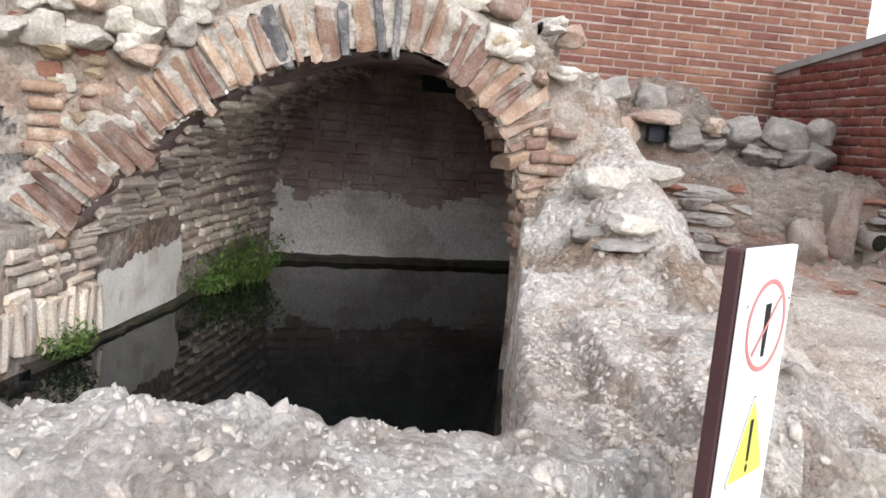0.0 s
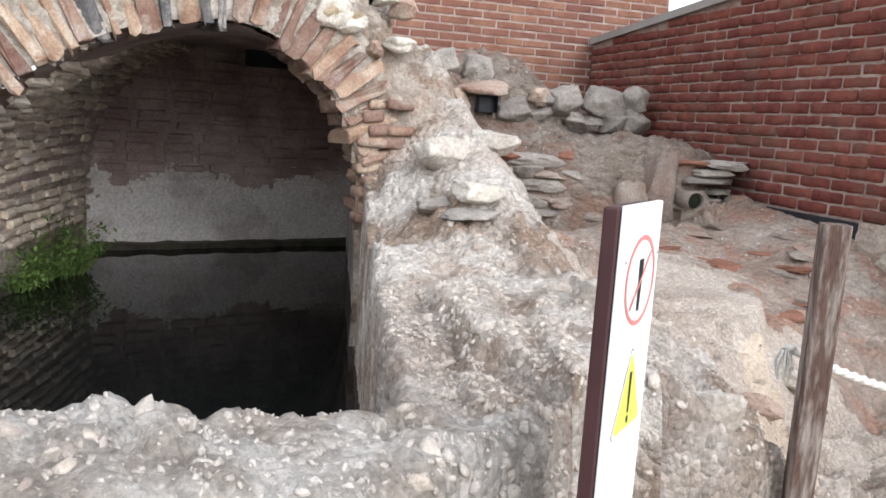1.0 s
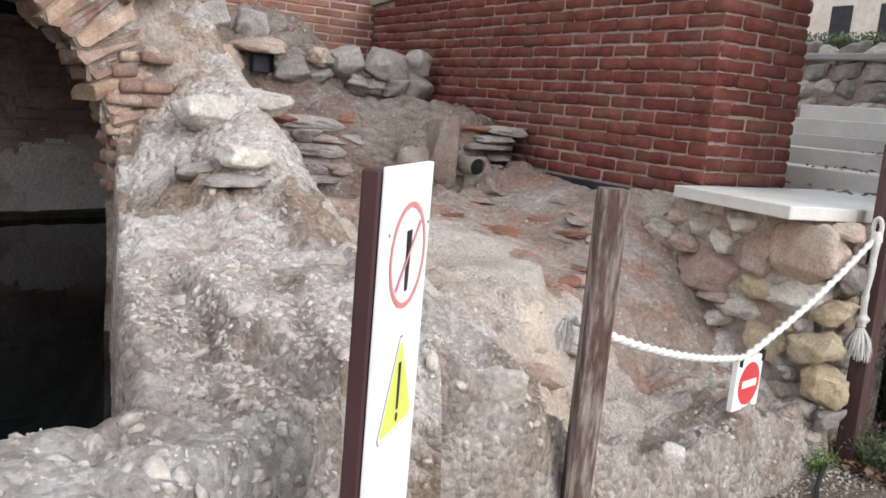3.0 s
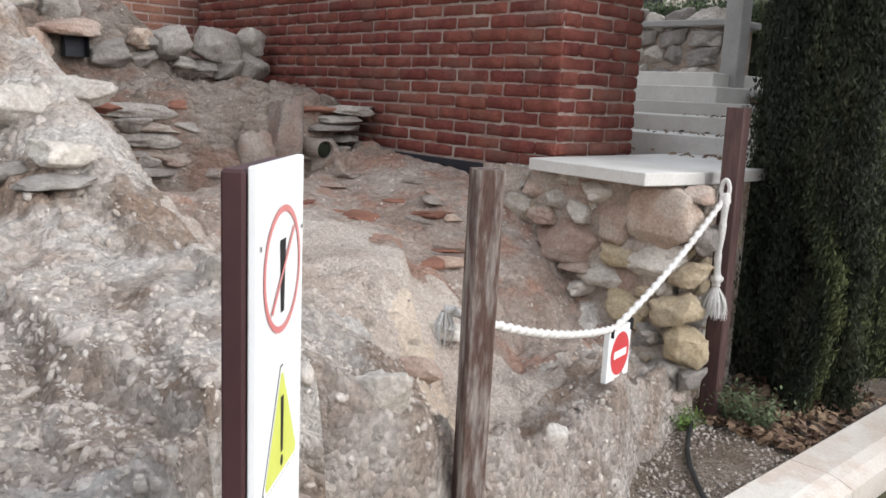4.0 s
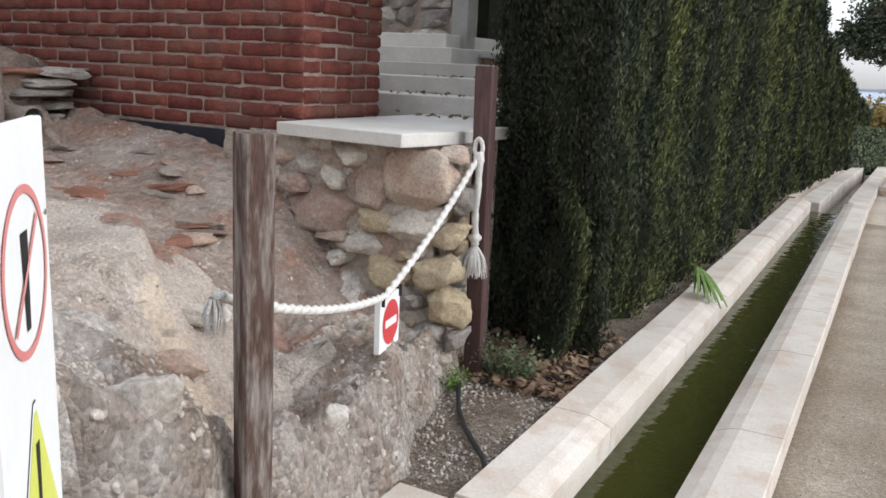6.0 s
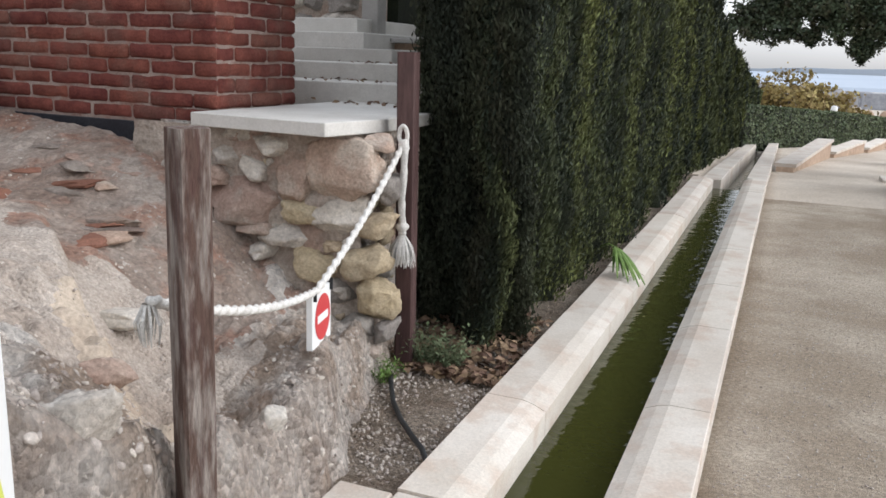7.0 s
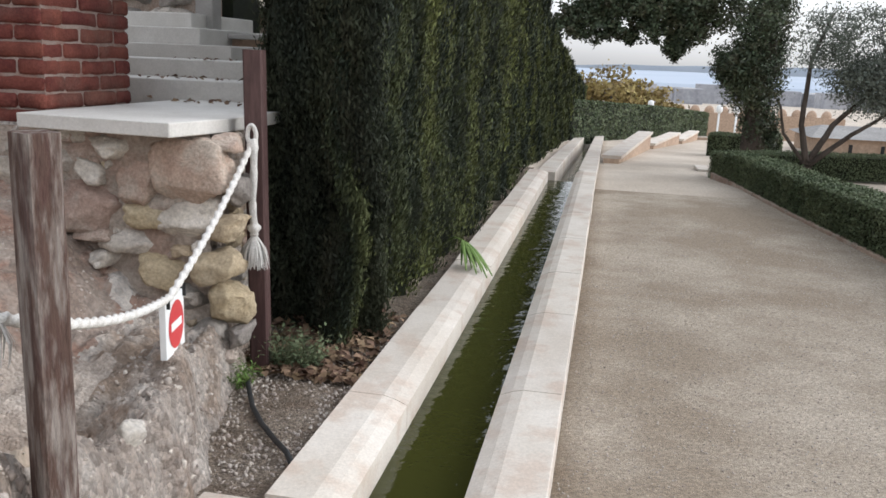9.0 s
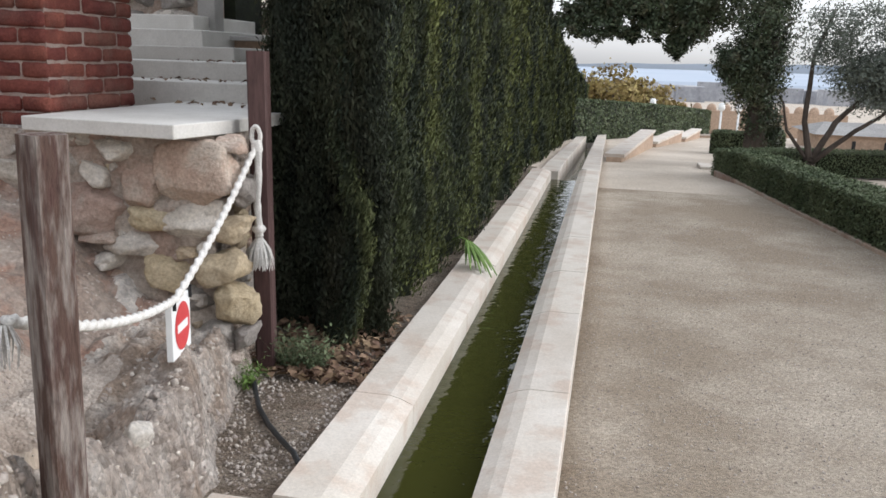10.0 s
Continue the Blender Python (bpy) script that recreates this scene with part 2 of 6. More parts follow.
M_DEADLEAF = mat("dead_leaf", (0.12, 0.07, 0.045), (0.27, 0.18, 0.12), 8, 60, 0.9, 0.0, island=0.4)
M_BARK = mat("bark", (0.050, 0.038, 0.030), (0.10, 0.08, 0.066), 6, 50, 0.95, 0.8, 40, stretch=(1, 1, 0.3))
M_OCHREWALL = mat("ochre_rendered_wall", (0.40, 0.285, 0.205), (0.46, 0.34, 0.25), 0.5, 8, 0.9, 0.3, 20)
M_ROOF = mat("grey_roof", (0.26, 0.25, 0.24), (0.34, 0.33, 0.315), 1, 20, 0.9, 0.2, 20)
# Distance haze is mixed into the colours of the far town, sea and hills.
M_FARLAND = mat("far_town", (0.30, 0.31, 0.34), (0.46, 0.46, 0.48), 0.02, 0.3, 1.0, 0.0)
M_HAZEBLUE = mat("far_sea", (0.40, 0.46, 0.54), (0.46, 0.51, 0.58), 0.002, 0.05, 1.0, 0.0, var=0.1)


def water_mat(name, c, rough, wave, scale):
    m = bpy.data.materials.new(name)
    m.use_nodes = True
    n, l = m.node_tree.nodes, m.node_tree.links
    b = n["Principled BSDF"]
    b.inputs["Base Color"].default_value = (*c, 1)
    b.inputs["Roughness"].default_value = rough
    b.inputs["IOR"].default_value = 1.33
    t = n.new("ShaderNodeTexNoise")
    t.inputs["Scale"].default_value = scale
    t.inputs["Detail"].default_value = 3
    g = n.new("ShaderNodeNewGeometry")
    l.new(g.outputs["Position"], t.inputs["Vector"])
    bp = n.new("ShaderNodeBump")
    bp.inputs["Strength"].default_value, bp.inputs["Distance"].default_value = wave, 0.02
    l.new(t.outputs["Fac"], bp.inputs["Height"])
    l.new(bp.outputs[0], b.inputs["Normal"])
    return m


M_POOL = water_mat("still_dark_water", (0.006, 0.007, 0.007), 0.02, 0.03, 3.0)
M_CHAN = water_mat("green_channel_water", (0.040, 0.042, 0.010), 0.03, 0.35, 9.0)


# ---- mesh tools ----
def wm(o):
    m = o.matrix_parent_inverse @ o.matrix_basis
    return wm(o.parent) @ m if o.parent else o.matrix_basis.copy()


def attach(ob, parent):
    ob.parent = parent
    ob.matrix_parent_inverse = wm(parent).inverted()
    return ob


def thing(name, loc, label, category, group="", kind=""):
    e = new(name)
    e.empty_display_size = 0.1
    e.matrix_basis = Matrix.Translation(loc)
    return tagged(e, label, category, group, kind)


def part(name, bm, material=None, parent=None, label=""):
    if isinstance(bm, bmesh.types.BMesh):
        me = bpy.data.meshes.new(name)
        bm.to_mesh(me)
        bm.free()
    else:
        me = bm
    if material and not me.materials:
        me.materials.append(material)
    ob = new(name, me)
    if parent:
        attach(ob, parent)
    return tagged(ob, label)


def mesh(name, verts, faces, material, smooth=False):
    me = bpy.data.meshes.new(name)
    if isinstance(verts, np.ndarray) and isinstance(faces, np.ndarray):
        nv, nf, k = len(verts), len(faces), faces.shape[1]
        me.vertices.add(nv)
        me.vertices.foreach_set("co", verts.astype(np.float32).ravel())
        me.loops.add(nf * k)
        me.loops.foreach_set("vertex_index", faces.astype(np.int32).ravel())
        me.polygons.add(nf)
        me.polygons.foreach_set("loop_start", np.arange(0, nf * k, k, dtype=np.int32))
        me.update(calc_edges=True)
        me.validate()
    else:
        me.from_pydata([tuple(v) for v in verts], [], [tuple(f) for f in faces])
        me.update()
    me.materials.append(material)
    if smooth:
        me.polygons.foreach_set("use_smooth", np.ones(len(me.polygons), dtype=bool))
    return me


def hash3(i, j, k):
    h = (i * 374761393 + j * 668265263 + k * 2147483647 + 1013904223) & 0xFFFFFFFF
    h = ((h ^ (h >> 13)) * 1274126177) & 0xFFFFFFFF
    h = ((h ^ (h >> 16)) * 2246822519) & 0xFFFFFFFF
    return ((h ^ (h >> 15)) & 0xFFFFFF) / 0xFFFFFF


def vnoise(x, y, z=0.0):
    x, y, z = np.broadcast_arrays(np.asarray(x, float), np.asarray(y, float), np.asarray(z, float))
    xi, yi, zi = np.floor(x).astype(np.int64), np.floor(y).astype(np.int64), np.floor(z).astype(np.int64)
    fx, fy, fz = x - xi, y - yi, z - zi
    fx, fy, fz = fx * fx * (3 - 2 * fx), fy * fy * (3 - 2 * fy), fz * fz * (3 - 2 * fz)
    out = 0
    for a in (0, 1):
        for b in (0, 1):
            for c in (0, 1):
                w = (fx if a else 1 - fx) * (fy if b else 1 - fy) * (fz if c else 1 - fz)
                out = out + w * hash3(xi + a, yi + b, zi + c)
    return out * 2 - 1


def fbm(x, y, z=0.0, octs=4, gain=0.5):
    s, a, f = 0, 1.0, 1.0
    for _ in range(octs):
        s = s + a * vnoise(x * f, y * f, z * f + 7.3 * f)
        a *= gain
        f *= 2.03
    return s


def cells_noise(x, y, seed=0):
    """Rounded humps, one in each jittered cell, of random height."""
    xi, yi = np.floor(x).astype(np.int64), np.floor(y).astype(np.int64)
    best = np.zeros_like(x)
    for a in (-1, 0, 1):
        for b in (-1, 0, 1):
            cx, cy = xi + a, yi + b
            px = cx + 0.5 + 0.42 * (hash3(cx, cy, seed + 1) * 2 - 1)
            py = cy + 0.5 + 0.42 * (hash3(cx, cy, seed + 2) * 2 - 1)
            rad = 0.35 + 0.38 * hash3(cx, cy, seed + 3)
            d2 = ((x - px) ** 2 + (y - py) ** 2) / rad ** 2
            best = np.maximum(best, np.sqrt(np.maximum(0, 1 - d2)) * rad)
    return best


def sm(x, a=0.0, b=1.0):
    t = np.clip((np.asarray(x, float) - a) / (b - a), 0, 1)
    return t * t * (3 - 2 * t)


def box_bm(x0, x1, y0, y1, z0, z1, bevel=0.0, seg=1):
    bm = bmesh.new()
    bmesh.ops.create_cube(bm, size=1.0)
    for v in bm.verts:
        v.co = Vector(((x0 + x1) / 2 + v.co.x * (x1 - x0), (y0 + y1) / 2 + v.co.y * (y1 - y0), (z0 + z1) / 2 + v.co.z * (z1 - z0)))
    if bevel:
        bmesh.ops.bevel(bm, geom=list(bm.edges), offset=bevel, segments=seg, affect="EDGES")
    return bm


def tube(points, radius, sides=8, material=None, name="tube", twist=0.0, lobes=0, lobe=0.0, cap=True):
    pts = [Vector(p) for p in points]
    rad = radius if hasattr(radius, "__len__") else [radius] * len(pts)
    verts, faces = [], []
    up = Vector((0.13, 0.21, 0.97))
    for i, p in enumerate(pts):
        d = (pts[min(i + 1, len(pts) - 1)] - pts[max(i - 1, 0)]).normalized()
        a = d.cross(up)
        if a.length < 0.05:
            a = d.cross(Vector((1, 0, 0)))
        a.normalize()
        b = d.cross(a)
        for s in range(sides):
            th = 2 * math.pi * s / sides
            r = rad[i] * (1 + lobe * math.cos(lobes * th + twist * i))
            verts.append(p + a * (r * math.cos(th)) + b * (r * math.sin(th)))
    for i in range(len(pts) - 1):
        for s in range(sides):
            t = (s + 1) % sides
            faces.append((i * sides + s, i * sides + t, (i + 1) * sides + t, (i + 1) * sides + s))
    if cap:
        faces.append(tuple(range(sides - 1, -1, -1)))
        faces.append(tuple(range((len(pts) - 1) * sides, len(pts) * sides)))
    return mesh(name, verts, faces, material, True)


def rock_mesh(name, seed, material, sub=3, cut=7, flat=0.0, rough=0.10):
    """A broken stone: a rounded block with a few knocked-off corners and a rough skin."""
    rng = random.Random(seed)
    bm = bmesh.new()
    bmesh.ops.create_icosphere(bm, subdivisions=sub, radius=1.0)
    planes = []
    for _ in range(cut):
        d = Vector((rng.gauss(0, 1), rng.gauss(0, 1), rng.gauss(0, 1))).normalized()
        planes.append((d, rng.uniform(0.62, 0.94)))
    power = rng.uniform(3.2, 6.0)
    skew = rng.uniform(-0.22, 0.22), rng.uniform(-0.22, 0.22)
    for v in bm.verts:
        p = v.co.copy()
        p *= (abs(p.x) ** power + abs(p.y) ** power + abs(p.z) ** power) ** (-1 / power)
        p.x += skew[0] * p.z
        p.z += skew[1] * p.x
        for d, h in planes:
            k = p.dot(d)
            if k > h:
                p -= d * (k - h) * 0.97
        w = noise.noise(p * 1.5 + Vector((seed * 3.1, 0, 0))) * rough + noise.noise(p * 4.0 + Vector((0, seed * 1.7, 0))) * rough * 0.55 + noise.noise(p * 9.0 + Vector((0, 0, seed * 2.3))) * rough * 0.3
        v.co = p * (1 + w)
    me = bpy.data.meshes.new(name)
    bm.to_mesh(me)
    bm.free()
    me.materials.append(material)
    me.polygons.foreach_set("use_smooth", np.ones(len(me.polygons), dtype=bool))
    return me


ICO = None


def scatter(name, centres, sizes, material, seed, squash=0.65):
    """Many small stones as one mesh."""
    global ICO
    if ICO is None:
        bm = bmesh.new()
        bmesh.ops.create_icosphere(bm, subdivisions=1, radius=1.0)
        bm.verts.ensure_lookup_table()
        ICO = (np.array([v.co[:] for v in bm.verts]), np.array([[v.index for v in f.verts] for f in bm.faces]))
        bm.free()
    rng = np.random.default_rng(seed)
    base, fc = ICO
    n = len(centres)
    v = base[None] * (1 + rng.uniform(-0.28, 0.28, (n, len(base), 1)))
    ax = rng.normal(size=(n, 3, 3))
    q, _ = np.linalg.qr(ax)
    s = np.stack([np.ones(n), rng.uniform(0.6, 1.0, n), rng.uniform(squash * 0.7, squash, n)], 1)
    v = np.einsum("nij,nkj->nki", q, v * s[:, None, :]) * np.asarray(sizes)[:, None, None] + np.asarray(centres)[:, None, :]
    f = fc[None] + (np.arange(n) * len(base))[:, None, None]
    return mesh(name, v.reshape(-1, 3), f.reshape(-1, 3), material)


def leaves(name, centres, normals, size, material, seed, aspect=0.5, spread=0.9, fold=0.15):
    """Small two-triangle leaves at the given places, facing roughly along the normals, as one mesh."""
    rng = np.random.default_rng(seed)
    n = len(centres)
    nn = np.asarray(normals) + rng.normal(size=(n, 3)) * spread
    nn /= np.linalg.norm(nn, axis=1)[:, None] + 1e-9
    t = np.cross(nn, rng.normal(size=(n, 3)))
    t /= np.linalg.norm(t, axis=1)[:, None] + 1e-9
    b = np.cross(nn, t)
    s = (np.asarray(size) * rng.uniform(0.6, 1.4, n))[:, None]
    c = np.asarray(centres)
    v = np.stack([c - t * s, c + b * s * aspect + nn * s * fold, c + t * s, c - b * s * aspect + nn * s * fold], 1)
    f = np.arange(n * 4).reshape(n, 4)
    return mesh(name, v.reshape(-1, 3), f, material)


# ---- plan of the cistern ----
WATER_Z = 0.36
FL, FR = np.array((-2.80, -1.70)), np.array((-3.13, 0.63))
BL, BR = np.array((-6.25, -1.04)), np.array((-6.80, 1.27))


def right_wall_y(x):
    return 0.43 - 0.171 * (x + 1.90)


def left_wall_y(x):
    return -1.70 - 0.191 * (x + 2.80)


def lip_x(y):
    return -0.34 - 0.10 * np.clip(-y - 0.45, 0, 0.6) + 0.06 * np.clip(y, 0, 0.5) / 0.5


def ring_x(y):
    return -3.04 - 0.142 * (y - 0.0)


def arch_front(k):
    kc = 0.687
    k = np.clip(k, 0, 1)
    return np.where(k < kc, 2.03 - 1.07 * ((kc - k) / kc) ** 2, 1.06 + 0.97 * np.sqrt(np.maximum(0, 1 - ((k - kc) / (1 - kc)) ** 2)))


def arch_back(k):
    return 1.0 + 1.15 * np.sqrt(np.maximum(0, 1 - ((np.clip(k, 0, 1) - 0.5) / 0.5) ** 2))


def vault_point(t, k):
    L, R = FL + (BL - FL) * t, FR + (BR - FR) * t
    p = L + (R - L) * k
    w = sm(t, 0.0, 0.75)
    return Vector((p[0], p[1], float(arch_front(k) * (1 - w) + arch_back(k) * w)))


def gully_step(x, y):
    d = y - (1.55 + 0.65 * (-x - 0.75)) + 0.06 * fbm(x * 5, y * 5, 61.0, 3)
    return 0.23 * sm(d, -0.03, 0.06) * (1 - 0.75 * sm(d, 0.25, 0.95)) * sm(-x, 0.74, 1.02) * (1 - 0.55 * sm(-x, 1.2, 1.9)) * (1 - sm(-x, 1.8, 2.5))


def hollow(x, y):
    edge = 0.60 - 0.10 * sm(-x, 0.5, 1.1) + 0.06 * fbm(x * 4, y * 3, 63.0, 3)
    return sm(-x, 0.30, 0.40) * (1 - sm(-x, 1.0, 1.7)) * (1 - sm(y, edge - 0.03, edge + 0.03))


def mound_height(x, y):
    """Height of the excavated mound, before fine relief."""
    xe = -0.54 - 0.21 * np.clip(y - 1.1, 0, 1.4) - 0.18 * np.clip(y - 2.5, 0, 1) + 0.55 * sm(-y, -0.9, 0.1) + 0.07 * fbm(y * 2.5, 3.1, 0, 3)
    he = 1.00 - 0.15 * sm(y, 0.5, 1.1) - 0.36 * sm(y, 1.1, 2.05) - 0.05 * sm(y, 2.6, 3.2)
    width = 0.5 + 0.7 * sm(y, 1.1, 2.2)
    terrace = 0.93 + 0.10 * sm(-x, 2.0, 3.3) + 0.16 * sm(y, 2.6, 3.4)
    z = he + (terrace - he) * sm(xe - x, 0.05, width)
    # gully that cuts into the terrace behind a steep silt face
    z = z - gully_step(x, y)
    # ridge beside the pool
    ridge = 1.02 + 0.06 * sm(-x, 0.4, 1.2) + 0.46 * sm(-x, 1.45, 2.85) + 0.50 * sm(-x, 2.6, 4.1) + 0.18 * sm(-x, 4.1, 5.2)
    yr = right_wall_y(x)
    crest = 1.10 + 0.05 * (-x - 2.0) - 0.22 * (1 - sm(-x, 0.6, 1.6))
    drop = 0.34 * sm(-x, 1.6, 2.4) * (1 - sm(-x, 2.95, 3.35))
    ridge = ridge - drop * (1 - sm(y, yr - 0.02, crest))
    wr = 1 - sm(y, crest + 0.02, crest + 0.44 + 0.12 * fbm(x * 2, y * 2, 1.0, 2))
    z = np.where(y < crest, ridge, np.maximum(z, z + (ridge - z) * wr))
    # hollow of bare conglomerate below the broken crust beside the pool
    z = z - 0.09 * hollow(x, y)
    # bench with a layered face
    bx = 3.42 + 0.10 * fbm(y * 1.7, 0.3, 4.0, 3) + 0.25 * sm(y, 2.9, 3.4)
    bench = sm(-x, bx, bx + 0.14) * sm(y, 1.05, 1.5)
    z = z + bench * (1.52 + 0.05 * sm(-x, 3.6, 4.6) - z) * (z < 1.55)
    # upper step with the small drain, and the bank against the back wall
    z = z + sm(-x, 4.80, 4.90) * (1 - sm(y, 2.45, 2.75)) * np.maximum(0, 1.98 - z)
    z = z + sm(-x, 4.95, 5.7) * sm(y, 1.4, 2.2) * (0.24 - 0.10 * sm(y, 2.4, 3.4))
    # face towards the path
    z = np.where(x > xe - 0.04, 0.10 + (z - 0.10) * (1 - sm(x, xe - 0.04, xe + 0.10 + 0.22 * sm(-y, -0.9, 0.2))), z)
    return z


def in_pool(x, y):
    return (y < right_wall_y(x)) & (y > left_wall_y(x)) & (x < lip_x(y)) & (x > ring_x(y) - 0.12)


def over_vault(x, y):
    return (y < right_wall_y(x) + 0.12) & (x <= ring_x(y) - 0.12)


def terrain(x, y):
    z = mound_height(x, y)
    top = 2.28 + 0.06 * sm(-x, 3.2, 4.5)
    z = np.where(over_vault(x, y) | ((y <= left_wall_y(x)) & (x < ring_x(y) - 0.1)), top, z)
    z = np.where((y <= left_wall_y(x)) & (x >= ring_x(y) - 0.1), 1.02 - 0.1 * sm(-x, 1.0, 2.5), z)
    flat = sm(z, 0.12, 0.3)
    calm = 1 - 0.72 * sm(y, 1.55, 2.0) * sm(-x, 1.3, 1.8) * (1 - sm(-x, 3.2, 3.4))
    wx, wy = x + 0.02 * fbm(x * 9, y * 9, 21.0, 2), y + 0.02 * fbm(x * 9, y * 9, 27.0, 2)
    stones = 0.060 * cells_noise(wx * 8, wy * 8, 3) + 0.030 * cells_noise(wx * 19, wy * 19, 9) + 0.014 * cells_noise(wx * 38, wy * 38, 15)
    patch = sm(fbm(x * 1.6, y * 1.6, 41.0, 3), -0.45, 0.35)
    relief = 0.050 * fbm(x * 2.6, y * 2.6, 0.0, 3) + 0.026 * fbm(x * 8, y * 8, 2.0, 3) - 0.040 * np.abs(fbm(x * 3.6, y * 3.6, 9.0, 3))
    q = 5 * (0.5 + 0.5 * fbm(x * 2.2, y * 3.1, 51.0, 4))
    crust = 0.036 * (np.floor(q) + sm(q - np.floor(q), 0.0, 0.16)) / 2
    lipzone = sm(x, -1.0, -0.6) * (1 - sm(y, 0.5, 0.9))
    h = 3.4 * (y - right_wall_y(x)) + 0.35 * (x + 1.0) + 0.7 * fbm(x * 1.5, y * 1.5, 57.0, 4)
    ridge_side = sm(-x, 0.3, 0.6) * (1 - sm(y, 1.25, 1.6)) * (1 - sm(-x, 2.9, 3.2))
    ledges = 0.042 * (sm(h - np.floor(h), 0.0, 0.16) - (h - np.floor(h))) * ridge_side
    return z + (relief * (1 - 0.5 * lipzone) * (1 - 0.6 * ridge_side) + crust * 0.7 * (1 - 0.6 * ridge_side) + stones * (0.35 + 0.65 * patch) + ledges - 0.05) * flat * calm


STEP = 0.016
gx, gy = np.arange(-6.30, 0.50, STEP), np.arange(-3.2, 3.36, STEP)
X, Y = np.meshgrid(gx, gy, indexing="ij")
Z = terrain(X, Y)
pool = in_pool(X, Y)
Z = np.where(pool, -0.5, Z)
roof = over_vault(X, Y)
idx = np.arange(X.size).reshape(X.shape)
quads = np.stack([idx[:-1, :-1], idx[1:, :-1], idx[1:, 1:], idx[:-1, 1:]], -1).reshape(-1, 4)
pf, rf = pool.ravel(), roof.ravel()
low = (Z < 0.135).ravel() & ~pf
keep = ~(pf[quads].any(1) & rf[quads].any(1)) & ~low[quads].all(1)
jx = 0.010 * fbm(X * 8, Y * 8, 11.0, 2)
jy = 0.010 * fbm(X * 8, Y * 8, 17.0, 2)
mound = part("mound", mesh("mound", np.stack([X + jx, Y + jy, Z], -1).reshape(-1, 3), quads[keep], M_EARTH, False))
# the soils that crop out: pale crust, brown conglomerate, dust, red clay, grey bank, silt
for m in (M_CONGLOM, M_DUST, M_CLAY, M_BANKEARTH, M_SILT, M_LIP):
    mound.data.materials.append(m)
qx, qy = X.ravel()[quads[keep]].mean(1), Y.ravel()[quads[keep]].mean(1)
wob = 0.12 * fbm(qx * 3, qy * 3, 71.0, 4)
soil = np.zeros(len(qx), dtype=np.int32)
edge_x = -0.54 - 0.21 * np.clip(qy - 1.1, 0, 1.4) - 0.18 * np.clip(qy - 2.5, 0, 1)
soil[(qx > edge_x - 0.10 + wob * 0.8) & (qy > 0.95)] = 1
soil[(qx < -1.15 + wob) & (qx > -2.6 + wob) & (qy > 1.25 + wob) & (qy < 2.55 + wob)] = 2
soil[(qx < -1.35 + wob * 2) & (qy > 2.35 + 2 * wob)] = 3
soil[(qx < -2.55 + wob * 2) & (qy > 1.45 + 2 * wob)] = 3
soil[(qx < -3.38 + wob * 0.3) & (qy > 1.28 + wob)] = 4
soil[(qx < -4.3) & (qy > 0.95 + wob)] = 4
dstep = qy - (1.55 + 0.65 * (-qx - 0.75)) + 0.06 * fbm(qx * 5, qy * 5, 61.0, 3)
soil[(np.abs(dstep - 0.01) < 0.11 + wob * 0.3) & (qx < -0.62) & (qx > -1.5)] = 5
soil[hollow(qx, qy) > 0.3 + wob] = 1
soil[(qx > -0.42 + wob * 0.5) & (qy < 0.55 + wob)] = 6
mound.data.polygons.foreach_set("material_index", soil)
tagged(mound, "eroded beige conglomerate mound of an excavated ruin", "mound", kind="structure")

# pebbles set in the mound


def pebble_field(name, x0, x1, y0, y1, count, smin, smax, seed, material=M_PEBBLE):
    r = np.random.default_rng(seed)
    px, py = r.uniform(x0, x1, count), r.uniform(y0, y1, count)
    ok = ~in_pool(px, py) & ~in_pool(px - 0.03, py) & ~in_pool(px, py - 0.03)
    px, py = px[ok], py[ok]
    pz = terrain(px, py)
    ok = (pz > 0.2)
    px, py, pz = px[ok], py[ok], pz[ok]
    s = smin + (smax - smin) * r.power(0.28, len(px))
    return part(name, scatter(name, np.stack([px, py, pz - s * 0.5], 1), s, material, seed, 0.5))


for args in (("lip_pebbles", -0.42, 0.45, -1.5, 0.55, 5000, 0.004, 0.026, 1, M_PALEPEBBLE), ("hollow_pebbles", -1.5, -0.30, 0.3, 0.75, 3500, 0.004, 0.026, 6), ("slope_pebbles", -3.2, -0.3, 0.4, 3.3, 7000, 0.003, 0.016, 2), ("face_pebbles", -1.1, 0.2, 0.3, 3.2, 7000, 0.004, 0.022, 3), ("upper_pebbles", -6.0, -3.0, 0.5, 3.3, 2000, 0.004, 0.02, 4)):
    tagged(pebble_field(*args), "pale grey and beige pebbles embedded in eroded earth", "pebbles", kind="stuff")

r = np.random.default_rng(71)
px, py = r.uniform(-3.0, 0.1, 420), r.uniform(-0.9, 1.6, 420)
ok = ~in_pool(px - 0.05, py - 0.05) & ~in_pool(px + 0.05, py + 0.05) & ~in_pool(px - 0.05, py + 0.05)
px, py = px[ok], py[ok]
pz = terrain(px, py)
px, py, pz = px[pz > 0.5], py[pz > 0.5], pz[pz > 0.5]
ss = 0.022 + 0.035 * r.power(0.5, len(px))
tagged(part("slope_rocks", scatter("slope_rocks", np.stack([px, py, pz - ss * 0.35], 1), ss, M_PEBBLE, 71, 0.55)), "pale angular stones stuck in the eroded slope", "stones", kind="stuff")

